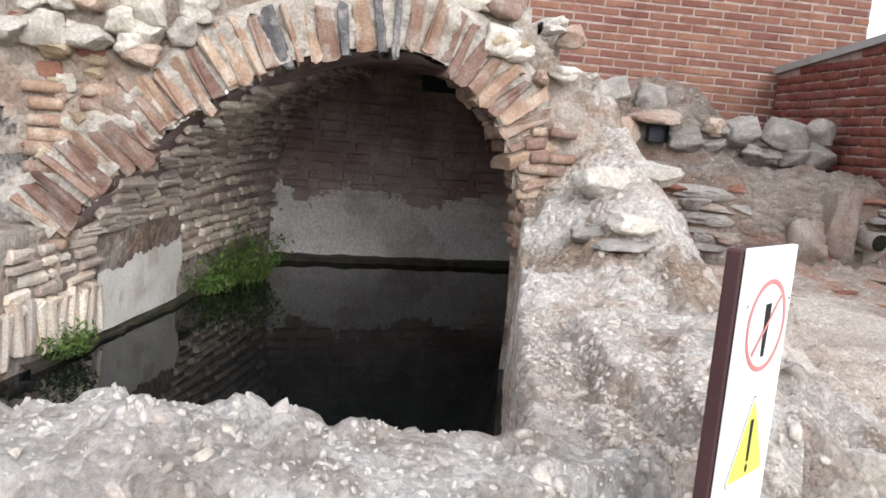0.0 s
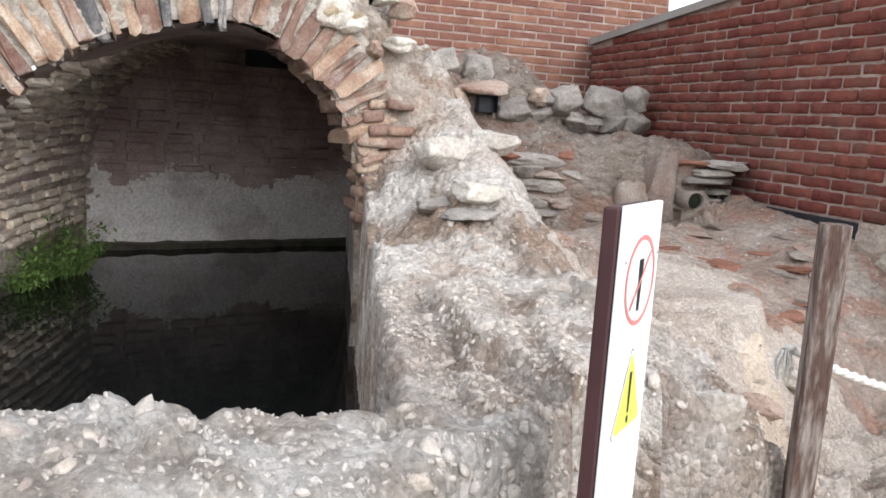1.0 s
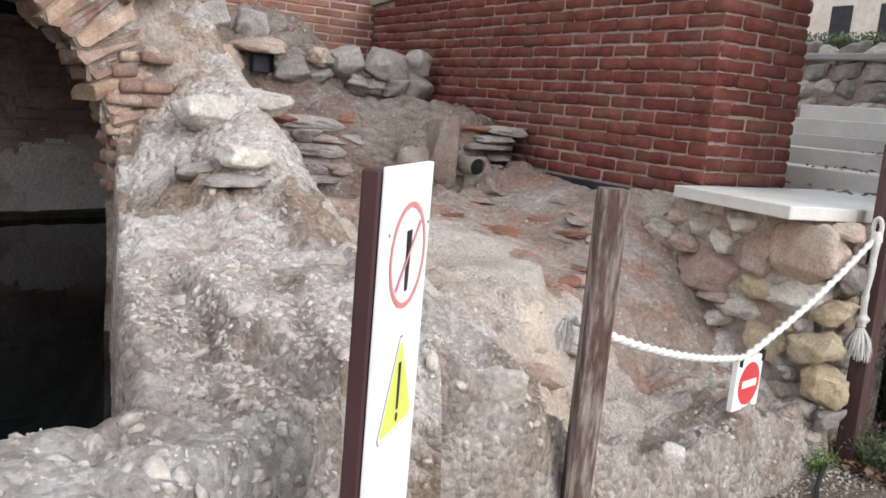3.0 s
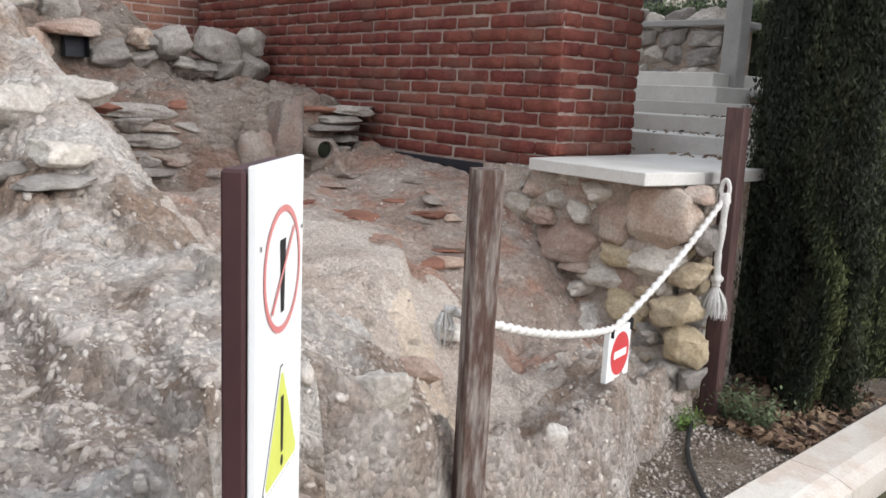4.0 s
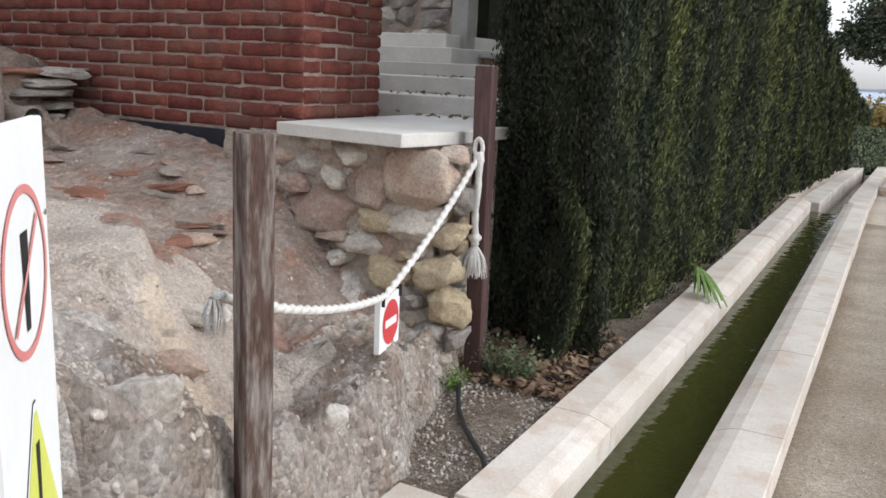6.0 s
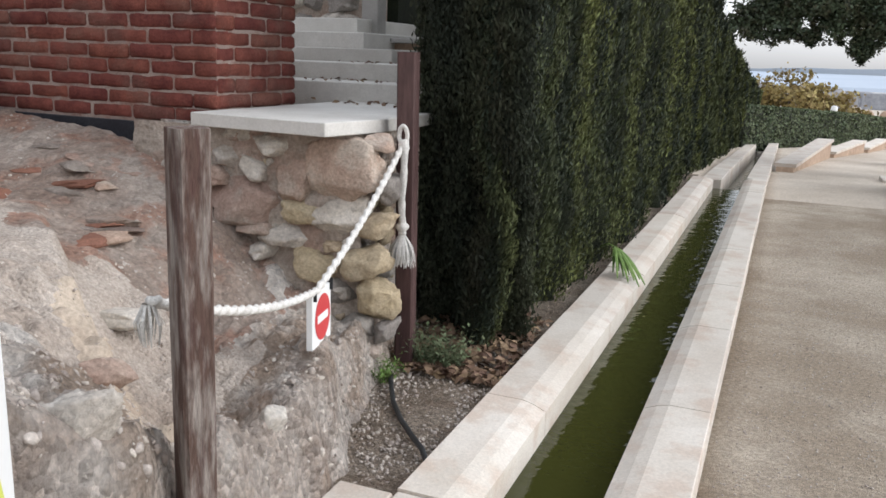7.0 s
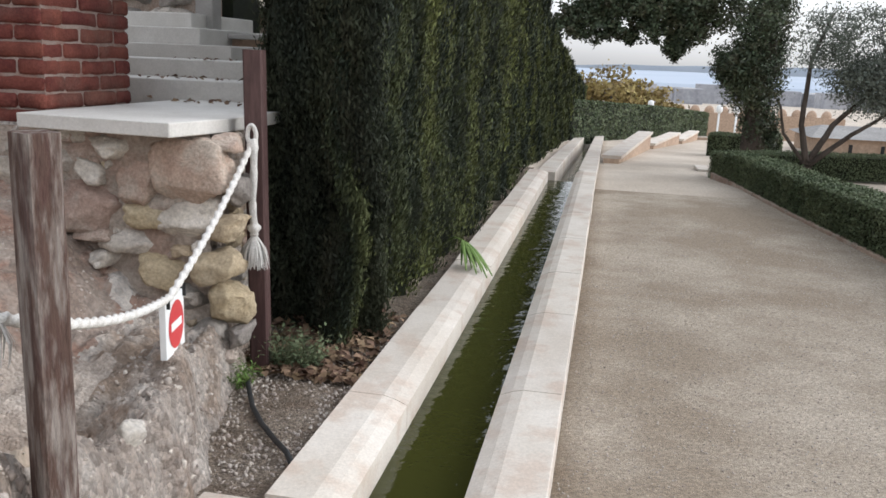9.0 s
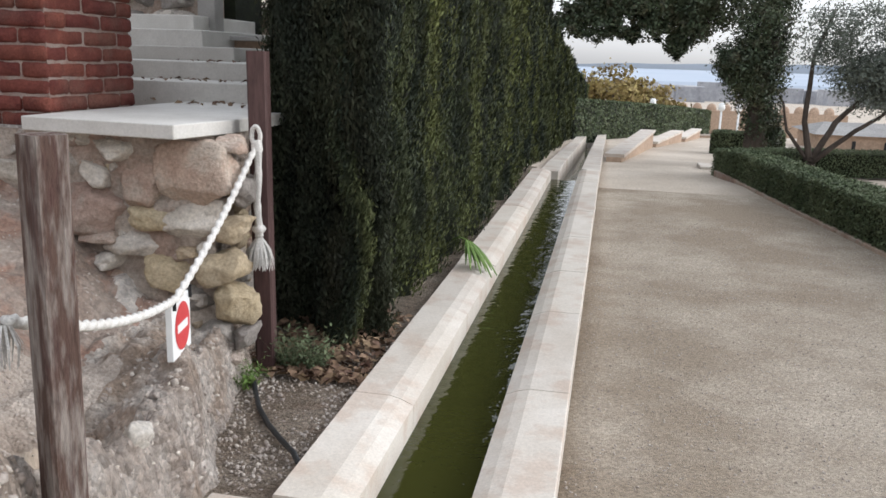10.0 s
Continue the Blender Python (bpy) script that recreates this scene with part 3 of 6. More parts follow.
# ---- ground sheet with the channel trench ----
gxs = np.array([-3000, -600, -120, -40, -16, -9, -6.3, -4.0, -2.4, -1.6, -1.2, -0.9, -0.6, -0.40, -0.395, 0.395, 0.40, 0.6, 1, 1.5, 2, 2.6, 3.2, 4, 5, 6.5, 9, 13, 20, 40, 120, 600, 3000])
gys = np.array([-3000, -500, -80, -20, -6, -3, -1, 0, 1.0, 1.5, 2, 2.5, 3, 3.5, 4, 5, 6, 7, 8, 9, 10, 11, 12, 13, 14, 16, 18, 20, 23, 26, 30, 35, 45, 60, 90, 160, 400, 900, 3000])


def ground_z(x, y):
    z = -0.048 * np.clip(y - 12, 0, 22)
    z = z - 3.0 * sm(y, 36, 52) - 4.0 * sm(y, 52, 95) - 22 * sm(y, 160, 900)
    z = z + 0.115 * sm(-x, 0.39, 0.41) * (1 - sm(y, 20, 30))
    z = np.where((np.abs(x) < 0.398) & (y > 1.2) & (y < 28), z - 0.42, z)
    z = np.where((x < -0.9) & (x > -6.2) & (y < 3.2) & (y > -3.1), -0.7, z)
    return z


GX, GY = np.meshgrid(gxs, gys, indexing="ij")
gi = np.arange(GX.size).reshape(GX.shape)
gq = np.stack([gi[:-1, :-1], gi[1:, :-1], gi[1:, 1:], gi[:-1, 1:]], -1).reshape(-1, 4)
ground = part("ground", mesh("ground", np.stack([GX, GY, ground_z(GX, GY)], -1).reshape(-1, 3), gq, M_SAND))
ground.data.materials.append(M_PALESAND)
ground.data.polygons.foreach_set("material_index", (GY.ravel()[gq].mean(1) > 11.0).astype(np.int32))
tagged(ground, "compacted sandy garden path of beige grit", "ground", kind="structure")
# strip of bare soil between kerb and mound
sx, sy = np.arange(-2.2, -0.42, 0.03), np.arange(1.2, 11.9, 0.03)
SX, SY = np.meshgrid(sx, sy, indexing="ij")
SZ = 0.125 + 0.012 * fbm(SX * 3, SY * 3, 0, 4) + 0.05 * sm(-SX, 0.85, 1.2)
si = np.arange(SX.size).reshape(SX.shape)
sq = np.stack([si[:-1, :-1], si[1:, :-1], si[1:, 1:], si[:-1, 1:]], -1).reshape(-1, 4)
tagged(part("soil_bed", mesh("soil_bed", np.stack([SX, SY, SZ], -1).reshape(-1, 3), sq, M_SOIL, True)), "bare grey-brown gritty soil beside the kerb", "soil", kind="structure")
r = np.random.default_rng(9)
px, py = r.uniform(-1.3, -0.46, 7000), r.uniform(1.4, 4.0, 7000)
tagged(part("soil_grit", scatter("soil_grit", np.stack([px, py, 0.128 + 0.05 * sm(-px, 0.85, 1.2)], 1), 0.003 + 0.010 * r.power(0.3, 7000), M_PEBBLE, 9)), "small pale grit on the bare soil", "gravel", kind="stuff")
px, py = r.uniform(0.47, 3.2, 24000), 1.2 + 8.0 * r.uniform(0, 1, 24000) ** 1.6
tagged(part("path_grit", scatter("path_grit", np.stack([px, py, 0 * px + 0.001], 1), 0.002 + 0.006 * r.power(0.3, 24000), M_PEBBLE, 10)), "loose fine gravel scattered on the path", "gravel", kind="stuff")

# ---- pool water ----
pool_poly = [(-0.2, -2.2), (-0.2, 0.20), (-1.9, 0.47), (-6.9, 1.32), (-6.3, -1.12), (-2.8, -1.8)]
tagged(part("pool_water", mesh("pool_water", [(x, y, WATER_Z) for x, y in pool_poly], [tuple(range(6))], M_POOL)), "still black water filling the cistern", "water", kind="structure")

# ---- vault, back wall, pool walls ----
NT, NK = 60, 70
vv, vf = [], []
for i in range(NT + 1):
    for j in range(NK + 1):
        t, k = i / NT, 0.5 - 0.5 * math.cos(math.pi * j / NK)
        p = vault_point(t, k)
        w = 0.02 * noise.noise(p * 3.0) + 0.012 * noise.noise(p * 11.0)
        vv.append(p + Vector((0, 0, w)) + Vector((0, w, 0)))
for i in range(NT):
    for j in range(NK):
        a = i * (NK + 1) + j
        vf.append((a, a + 1, a + NK + 2, a + NK + 1))
vault = part("vault", mesh("vault", vv, vf, M_SMOKE, True))
tagged(vault, "smoke-darkened brick barrel vault over the cistern", "vault", kind="structure")
# back wall: plaster below, brick above
bd = BR - BL
BK, BZ = np.meshgrid(np.linspace(-0.05, 1.05, 170), np.linspace(-0.3, 2.3, 170), indexing="ij")
BX, BY = BL[0] + bd[0] * BK, BL[1] + bd[1] * BK
BX = BX + 0.05 - 0.012 * fbm(BY * 4, BZ * 4, 3.0, 3) - 0.03 * (BZ > 0.99 + 0.02 * np.sin(BY * 5)) + 0.02 * (BZ < WATER_Z + 0.07)
bi = np.arange(BK.size).reshape(BK.shape)
bq = np.stack([bi[:-1, :-1], bi[1:, :-1], bi[1:, 1:], bi[:-1, 1:]], -1).reshape(-1, 4)
back_mesh = mesh("cistern_back_wall", np.stack([BX, BY, BZ], -1).reshape(-1, 3), bq, M_PLASTER, True)
back_mesh.materials.append(M_SMOKE)
cy_, cz_ = BY.ravel()[bq].mean(1), BZ.ravel()[bq].mean(1)
bare = cz_ > 1.0 + 0.13 * fbm(cy_ * 2.5, cz_ * 2.5, 9.0, 3) + 0.10 * fbm(cy_ * 14, cz_ * 14, 4.0, 4)
back_mesh.polygons.foreach_set("material_index", bare.astype(np.int32))
back_wall = part("cistern_back_wall", back_mesh)
tagged(back_wall, "stained plastered end wall of the cistern", "wall", kind="structure")

def ledge(p0, p1, out, z0, z1, parent):
    """A dark wet ledge with a worn front edge along the waterline."""
    n_ = 60
    v, f = [], []
    for i in range(n_ + 1):
        q = p0 + (p1 - p0) * i / n_
        w = 1 + 0.35 * float(fbm(q[0] * 6, q[1] * 6, 4.0, 3))
        zt = z1 + 0.012 * float(fbm(q[0] * 5, q[1] * 5, 8.0, 3))
        v += [(q[0], q[1], z0), (q[0] + out[0] * w, q[1] + out[1] * w, z0), (q[0] + out[0] * w, q[1] + out[1] * w, zt), (q[0], q[1], zt + 0.012)]
    for i in range(n_):
        a = 4 * i
        f += [(a + 1, a + 5, a + 6, a + 2), (a + 2, a + 6, a + 7, a + 3), (a, a + 3, a + 7, a + 4)]
    part("tide_ledge", mesh("tide_ledge", v, f, M_WET), None, parent, "dark wet ledge at the waterline")


ledge(BL + np.array((0.0, 0.0)), BR + np.array((0.0, 0.0)), (0.15, 0.03), WATER_Z - 0.08, WATER_Z + 0.05, back_wall)


def wall_strip(name, p0, p1, z0, z1, material, label, thick=0.25, side=1, amp=0.02, res=0.05):
    """A wall with a worn face; thickness lies to the given side."""
    p0, p1 = np.array(p0, float), np.array(p1, float)
    L = np.linalg.norm(p1 - p0)
    d = (p1 - p0) / L
    nrm = np.array((-d[1], d[0])) * side
    nu, nz = max(2, int(L / res)), max(2, int((z1 - z0) / res))
    v, f = [], []
    for j in range(nz + 1):
        for i in range(nu + 1):
            q = p0 + d * L * i / nu
            z = z0 + (z1 - z0) * j / nz
            w = amp * float(fbm(q[0] * 5 + q[1] * 5, z * 5, 1.0, 3))
            v.append((q[0] + nrm[0] * w, q[1] + nrm[1] * w, z))
    base = len(v)
    for j in (0, nz):
        for i in range(nu + 1):
            q = p0 + d * L * i / nu + nrm * thick
            v.append((q[0], q[1], z0 + (z1 - z0) * j / nz))
    for j in range(nz):
        for i in range(nu):
            a = j * (nu + 1) + i
            f.append((a, a + 1, a + nu + 2, a + nu + 1))
    for i in range(nu):
        a, b = nz * (nu + 1) + i, base + nu + 1 + i
        f.append((a, a + 1, b + 1, b))
        f.append((base + i, base + i + 1, b + 1, b))
    return tagged(part(name, mesh(name, v, f, material, True)), label, "wall", kind="structure")


wall_left = wall_strip("pool_wall_left", (-0.9, left_wall_y(-0.9)), (-6.3, left_wall_y(-6.3)), -0.4, 1.02, M_RUBBLE, "weathered brick and lime side wall of the pool", 0.3, 1)
ledge(np.array((-2.5, left_wall_y(-2.5))), np.array((-6.2, left_wall_y(-6.2))), (0.01, 0.065), WATER_Z - 0.08, WATER_Z + 0.022, wall_left)
wall_right = wall_strip("pool_wall_right", (-0.48, right_wall_y(-0.48) + 0.005), (-6.9, right_wall_y(-6.9)), -0.4, 0.80, M_PLASTER, "grey rendered side wall of the pool", 0.03, -1, 0.008)

# ---- arch facade ----
fv, ff, inside = [], [], []
NU, NZ = 150, 74
fd = FR - FL
for j in range(NZ + 1):
    for i in range(NU + 1):
        k = -0.95 + 2.12 * i / NU
        z = 0.30 + 2.06 * j / NZ
        p = FL + fd * k
        arch = 0.0 <= k <= 1.0 and z < float(arch_front(k)) + 0.03
        low = 0.0 <= k <= 1.0 and z < 0.97
        shoulder = k > 1.17 - 0.36 * max(0.0, z - 1.72) + 0.05 * float(fbm(z * 6, 1.0, 2.0, 3))
        niche = -0.70 < k < -0.045 and (0.92 < z < 1.36 or 1.44 < z < 1.76 - 3.0 * max(0.0, k + 0.16))
        w = 0.05 * float(fbm(p[1] * 3, z * 3, 5.0, 4)) + 0.05
        lean = 0.10 * max(0.0, z - 1.6)
        fv.append((p[0] + w - lean, p[1], z + 0.02 * float(fbm(p[1] * 5, 2.0, 1.0, 2))))
        inside.append(arch or low or niche or shoulder)
for j in range(NZ):
    for i in range(NU):
        a = j * (NU + 1) + i
        q = (a, a + 1, a + NU + 2, a + NU + 1)
        if not all(inside[m] for m in q):
            ff.append(q)
facade = part("ruin_facade", mesh("ruin_facade", fv, ff, M_RUBBLE, True))
tagged(facade, "crumbling rubble and lime face round the brick arch", "wall", kind="structure")
bm = box_bm(-4.6, -3.02, -3.7, -2.0, 0.3, 2.1)
bmesh.ops.delete(bm, geom=[f for f in bm.faces if f.normal.x > 0.9], context="FACES_ONLY")
tagged(part("side_recess", bm, M_SMOKE), "dark recess of a neighbouring vault", "recess", kind="structure")

# ---- brick garden wall ----
W0, W1 = Vector((-1.92, 3.36, 0)), Vector((-6.15, 3.46, 0))


def brick_meshes(name, material, lx, ly, lz, count, seed, jit=0.004, bev=0.007):
    out = []
    rr = random.Random(seed)
    for i in range(count):
        bm = box_bm(-lx / 2, lx / 2, -ly / 2, ly / 2, -lz / 2, lz / 2, bev)
        for v in bm.verts:
            v.co += Vector((rr.uniform(-jit, jit), rr.uniform(-jit, jit), rr.uniform(-jit, jit)))
        me = bpy.data.meshes.new(name)
        bm.to_mesh(me)
        bm.free()
        me.materials.append(material)
        out.append(me)
    return out


def place(name, me, m, parent):
    ob = new(name, me)
    ob.matrix_basis = m
    return attach(ob, parent)


def worn_bricks(name, material, lx, ly, lz, count, seed):
    """Hand-made bricks with wavy arrises and swollen faces."""
    out = []
    for i in range(count):
        bm = box_bm(-lx / 2, lx / 2, -ly / 2, ly / 2, -lz / 2, lz / 2, 0.011, 1)
        bmesh.ops.subdivide_edges(bm, edges=[e for e in bm.edges if e.calc_length() > lx * 0.6], cuts=4)
        for v in bm.verts:
            q = Vector((v.co.x * 16, i * 7.7 + seed, v.co.z * 20))
            v.co.z += 0.0055 * noise.noise(q) * (1 if v.co.z > 0 else 0.8)
            v.co.y += 0.006 * noise.noise(q + Vector((3.3, 1.1, 9.0)))
            v.co.x += 0.004 * noise.noise(q * 0.7 + Vector((8.3, 5.1, 2.0)))
        me = bpy.data.meshes.new(name)
        bm.to_mesh(me)
        bm.free()
        me.materials.append(material)
        me.polygons.foreach_set("use_smooth", np.ones(len(me.polygons), dtype=bool))
        out.append(me)
    return out


CH = 0.0742
Z_B = 1.215


def coping_z(x):
    return 2.47 + 0.075 * (x + 6.1)


garden_wall = thing("wall_garden", (-4.0, 3.6, 1.1), "dark red brick garden wall with pale mortar joints", "wall", kind="structure")
wd = (W1 - W0).normalized()
wang = math.degrees(math.atan2(wd.y, wd.x)) - 180
# mortar core (set back from the brick faces) with sloping top
core = []
for q, off in ((W0, 0.0), (W1, 0.0)):
    for yy in (0.006, 0.66):
        for top in (0, 1):
            core.append((q.x - (0.006 if q is W0 else 0), q.y + yy, (coping_z(q.x) - 0.03) if top else 1.02))
part("mortar_core", mesh("mortar_core", core, [(0, 1, 5, 4), (2, 6, 7, 3), (0, 2, 3, 1), (4, 5, 7, 6), (1, 3, 7, 5), (0, 4, 6, 2)], M_MORTAR), None, garden_wall)
bm = box_bm(-5.2, -1.925, 0, 0.6, 1.0, Z_B - 0.01, 0.003)
for v in bm.verts:
    v.co.y += 3.352 + (W0.x - v.co.x) * 0.0236
part("damp_proof_band", bm, M_DPCHOLE, garden_wall, "black bitumen damp-proof band")
# coping of the garden wall
cv = []
for q in (W0 + Vector((0.04, 0, 0)), W1):
    for yy in (-0.035, 0.70):
        for dz in (-0.03, 0.03):
            cv.append((q.x, q.y + yy, coping_z(q.x) + dz))
part("coping", mesh("coping", cv, [(0, 1, 5, 4), (2, 6, 7, 3), (0, 2, 3, 1), (4, 5, 7, 6), (1, 3, 7, 5), (0, 4, 6, 2)], M_COPING), None, garden_wall, "grey concrete coping")

# taller brick building wall behind
house_wall = thing("wall_house", (-6.3, 2.0, 1.6), "orange-red brick house wall with white mortar joints", "wall", kind="structure")
part("mortar_core", box_bm(-6.75, -6.201, 1.62, 4.28, 0.9, 5.2), M_MORTAR, house_wall)
part("mortar_core", box_bm(-6.75, -6.201, -6.0, 1.618, 2.26, 5.2), M_MORTAR, house_wall)
part("damp_proof_band", box_bm(-6.20, -6.185, 0.2, 2.62, 1.98, 2.12, 0.002), M_DPCHOLE, house_wall, "black bitumen damp-proof band")
part("window_ledge", box_bm(-6.8, -6.1, 4.285, 5.6, 2.55, 2.62, 0.01), M_COPING, house_wall, "pale concrete ledge")

# ---- landing slab, steps and rubble base ----
landing = thing("landing_slab", (-1.6, 3.6, 1.27), "pale grey limestone landing slab over the rubble wall", "slab")
sl = [(-1.90, 3.13), (-1.16, 3.06), (-1.075, 3.42), (-1.075, 4.6), (-1.90, 4.6)]
bm = bmesh.new()
lo = [bm.verts.new((x, y, 1.232)) for x, y in sl]
hi = [bm.verts.new((x, y, 1.292)) for x, y in sl]
bm.faces.new(lo[::-1])
bm.faces.new(hi)
for i in range(5):
    j = (i + 1) % 5
    bm.faces.new((lo[i], lo[j], hi[j], hi[i]))
bmesh.ops.bevel(bm, geom=list(bm.edges), offset=0.004, segments=1, affect="EDGES")
part("slab", bm, M_STEP, landing)

stairs = thing("garden_stairs", (-1.5, 5.0, 1.29), "pale stone garden steps with fallen leaves beside a brick pier", "stairs")
for i, (y0, z1) in enumerate(((4.55, 1.405), (4.95, 1.515), (5.40, 1.61), (5.95, 1.735), (6.4, 1.86))):
    s = part("step", box_bm(-3.6, (-0.99, -0.99, -1.99, -2.5, -2.8)[i], y0, 7.6, z1 - 0.16, z1, 0.006), M_STEP, stairs)
stair_wall = thing("retaining_wall", (-2.0, 6.7, 1.7), "grey rubble retaining wall with pale joints at the stair head", "wall")
part("wall_core", box_bm(-6.0, -2.92, 6.80, 7.2, 1.3, 2.27), M_BEDDING, stair_wall)
part("capping", box_bm(-6.0, -2.86, 6.70, 7.25, 2.27, 2.33, 0.01), M_COPING, stair_wall, "thin concrete capping")
gate_post = thing("concrete_pillar", (-2.8, 6.75, 1.6), "smooth grey concrete pillar beside the steps", "pillar")
part("shaft", box_bm(-2.90, -2.74, 6.66, 6.82, 1.3, 4.2, 0.008), M_COPING, gate_post)
side_ledge = thing("side_wall", (-2.2, 6.5, 1.4), "low rendered side wall with pale coping", "wall")
part("wall_body", box_bm(-2.72, -1.2, 6.5, 6.7, 1.2, 1.67), M_OCHREWALL, side_ledge)
part("capping", box_bm(-2.73, -1.15, 6.42, 6.78, 1.67, 1.71, 0.006), M_COPING, side_ledge, "pale coping")
upper_wall = thing("upper_wall", (-2.6, 8.6, 1.6), "ochre rubble wall behind the stair head", "wall")
part("wall_body", box_bm(-3.6, -2.2, 8.6, 8.9, 1.4, 1.98), M_RUBBLE, upper_wall)
part("capping", box_bm(-3.6, -2.15, 8.52, 8.95, 1.98, 2.03, 0.01), M_COPING, upper_wall, "pale coping")
terrace_hedge = thing("terrace_hedge", (-4.4, 7.7, 2.2), "clipped dark hedge above the retaining wall", "hedge")
part("inner_core", box_bm(-6.5, -2.95, 7.5, 8.1, 1.6, 2.52), M_HEDGEIN, terrace_hedge)
r = np.random.default_rng(61)
n = 9000
hx, hz = r.uniform(-6.5, -2.9, n), r.uniform(2.25, 2.62, n)
hc = np.stack([hx, 7.46 + np.where(hz > 2.54, r.uniform(0, .6, n), 0) + 0.03 * fbm(hx * 5, hz * 5, 1.0, 2), hz], 1)
tagged(part("foliage", leaves("foliage", hc, np.tile((0, -0.8, .5), (n, 1)), 0.022, M_BOX, 61, 0.5, 0.7), None, terrace_hedge), kind="stuff")
villa = thing("far_villa", (-14, 24, 2.0), "pale distant villa above the terrace hedge", "building")
part("wall", box_bm(-22, -11, 24.0, 30.0, 0.0, 9.0), M_LIMESTONE, villa)
for i in range(6):
    part("window", box_bm(-20.5 + i * 1.6, -19.8 + i * 1.6, 23.95, 24.1, 4.2, 5.6, 0.02), M_BLACK, villa, "dark window")

# ---- rubble wall below the slab ----
rubble = thing("rubble_wall", (-1.5, 3.3, 0.2), "dry rubble wall of pink, ochre and grey boulders", "wall", kind="structure")
part("wall_core", box_bm(-2.25, -1.10, 3.34, 3.9, 0.1, 1.228), M_EARTH, rubble)
bx_, bz_ = np.meshgrid(np.linspace(-2.3, -1.10, 70), np.linspace(0.05, 1.23, 70), indexing="ij")
by_ = 3.214 + 0.03 * fbm(bx_ * 7, bz_ * 7, 3.0, 4) + 0.06 * sm(bx_, -1.22, -1.10)
bi_ = np.arange(bx_.size).reshape(bx_.shape)
bq_ = np.stack([bi_[:-1, :-1], bi_[1:, :-1], bi_[1:, 1:], bi_[:-1, 1:]], -1).reshape(-1, 4)
part("bedding", mesh("bedding", np.stack([bx_, by_, bz_], -1).reshape(-1, 3), bq_, M_BEDDING, True), None, rubble, "pale pinkish lime and earth between the stones")
ROCKS = {m.name: [rock_mesh("stone", i + 31 * n, m, 4, 9, 0.0, 0.15) for i in range(6)] for n, m in enumerate((M_STONE, M_GREYSTONE, M_PINKSTONE, M_YELLOWSTONE, M_BRICK2, M_BANKSTONE, M_PALEROCK))}


def stone(parent, x, y, z, sx, sy, sz, m, rz=0.0, ry=0.0, seed=0):
    ob = new("stone", ROCKS[m.name][seed % 6])
    ob.matrix_basis = pose(x, y, z, 0, ry, rz) @ Matrix.Diagonal((sx, sy, sz, 1))
    return attach(ob, parent)


def free_stone(name, x, y, z, sx, sy, sz, m, label, rz=0.0, ry=0.0, seed=0, group=""):
    ob = new(name, ROCKS[m.name][seed % 6])
    ob.matrix_basis = pose(x, y, z, 0, ry, rz) @ Matrix.Diagonal((sx, sy, sz, 1))
    return tagged(ob, label, "stone", group)


S = stone
P_, Y_, G_, W_ = M_PINKSTONE, M_YELLOWSTONE, M_GREYSTONE, M_STONE
# x, y, z, half sizes, material, turn
for i, (x, z, sx, sz, m, ry, y) in enumerate((
        (-1.74, 1.10, .082, .060, W_, 3, 3.26), (-1.72, 1.20, .08, .030, W_, 0, 3.27), (-1.51, 1.15, .112, .052, W_, 6, 3.25), (-1.61, 1.05, .062, .046, W_, 18, 3.23),
        (-1.40, 1.01, .088, .118, P_, 6, 3.26), (-1.15, 1.06, .165, .168, P_, -5, 3.26), (-1.66, 0.90, .165, .112, P_, -14, 3.22), (-1.84, 1.00, .09, .050, P_, 2, 3.25),
        (-1.02, 1.20, .05, .035, P_, 0, 3.32), (-1.33, 0.87, .125, .062, Y_, 4, 3.27), (-1.18, 0.86, .12, .085, W_, -10, 3.26), (-1.60, 0.77, .085, .038, P_, -4, 3.24),
        (-1.43, 0.755, .145, .055, W_, -8, 3.25), (-1.315, 0.635, .112, .108, Y_, 6, 3.24), (-1.02, 0.84, .085, .056, Y_, -4, 3.30), (-1.045, 0.665, .108, .080, Y_, -5, 3.27),
        (-1.005, 0.50, .078, .100, Y_, 4, 3.28), (-0.985, 0.345, .045, .045, G_, 0, 3.32), (-1.73, 0.60, .085, .07, M_BRICK2, 4, 3.22), (-1.69, 0.45, .10, .055, P_, 0, 3.18),
        (-1.52, 0.53, .095, .085, P_, 10, 3.20), (-0.99, 0.99, .05, .070, G_, 0, 3.34), (-1.20, 0.50, .075, .075, G_, 12, 3.29), (-1.21, 0.735, .05, .04, Y_, 0, 3.27),
        (-1.90, 1.13, .075, .05, P_, 6, 3.26), (-2.03, 1.04, .10, .05, W_, 0, 3.24), (-1.56, 0.67, .07, .045, W_, -10, 3.22), (-1.12, 0.36, .09, .065, G_, 4, 3.28), (-1.10, 0.24, .12, .05, P_, 0, 3.28))):
    S(rubble, x, y, z, sx * 1.04, 0.10, sz * 1.04, m, 0, ry, i)

rr = random.Random(40)
for i in range(70):
    x, z = rr.uniform(-2.1, -1.14), rr.uniform(0.4, 1.2)
    S(rubble, x, 3.235 + rr.uniform(-.012, .02), z, rr.uniform(.018, .042), .035, rr.uniform(.014, .030), rr.choice((W_, P_, W_, Y_)), 0, rr.uniform(-25, 25), i)
for i in range(16):
    S(rubble, -1.17 + rr.uniform(-.03, .03), rr.uniform(3.42, 3.75), rr.uniform(0.2, 1.15), .09, rr.uniform(.08, .13), rr.uniform(.06, .10), rr.choice((P_, G_, Y_)), 0, rr.uniform(-20, 20), i)

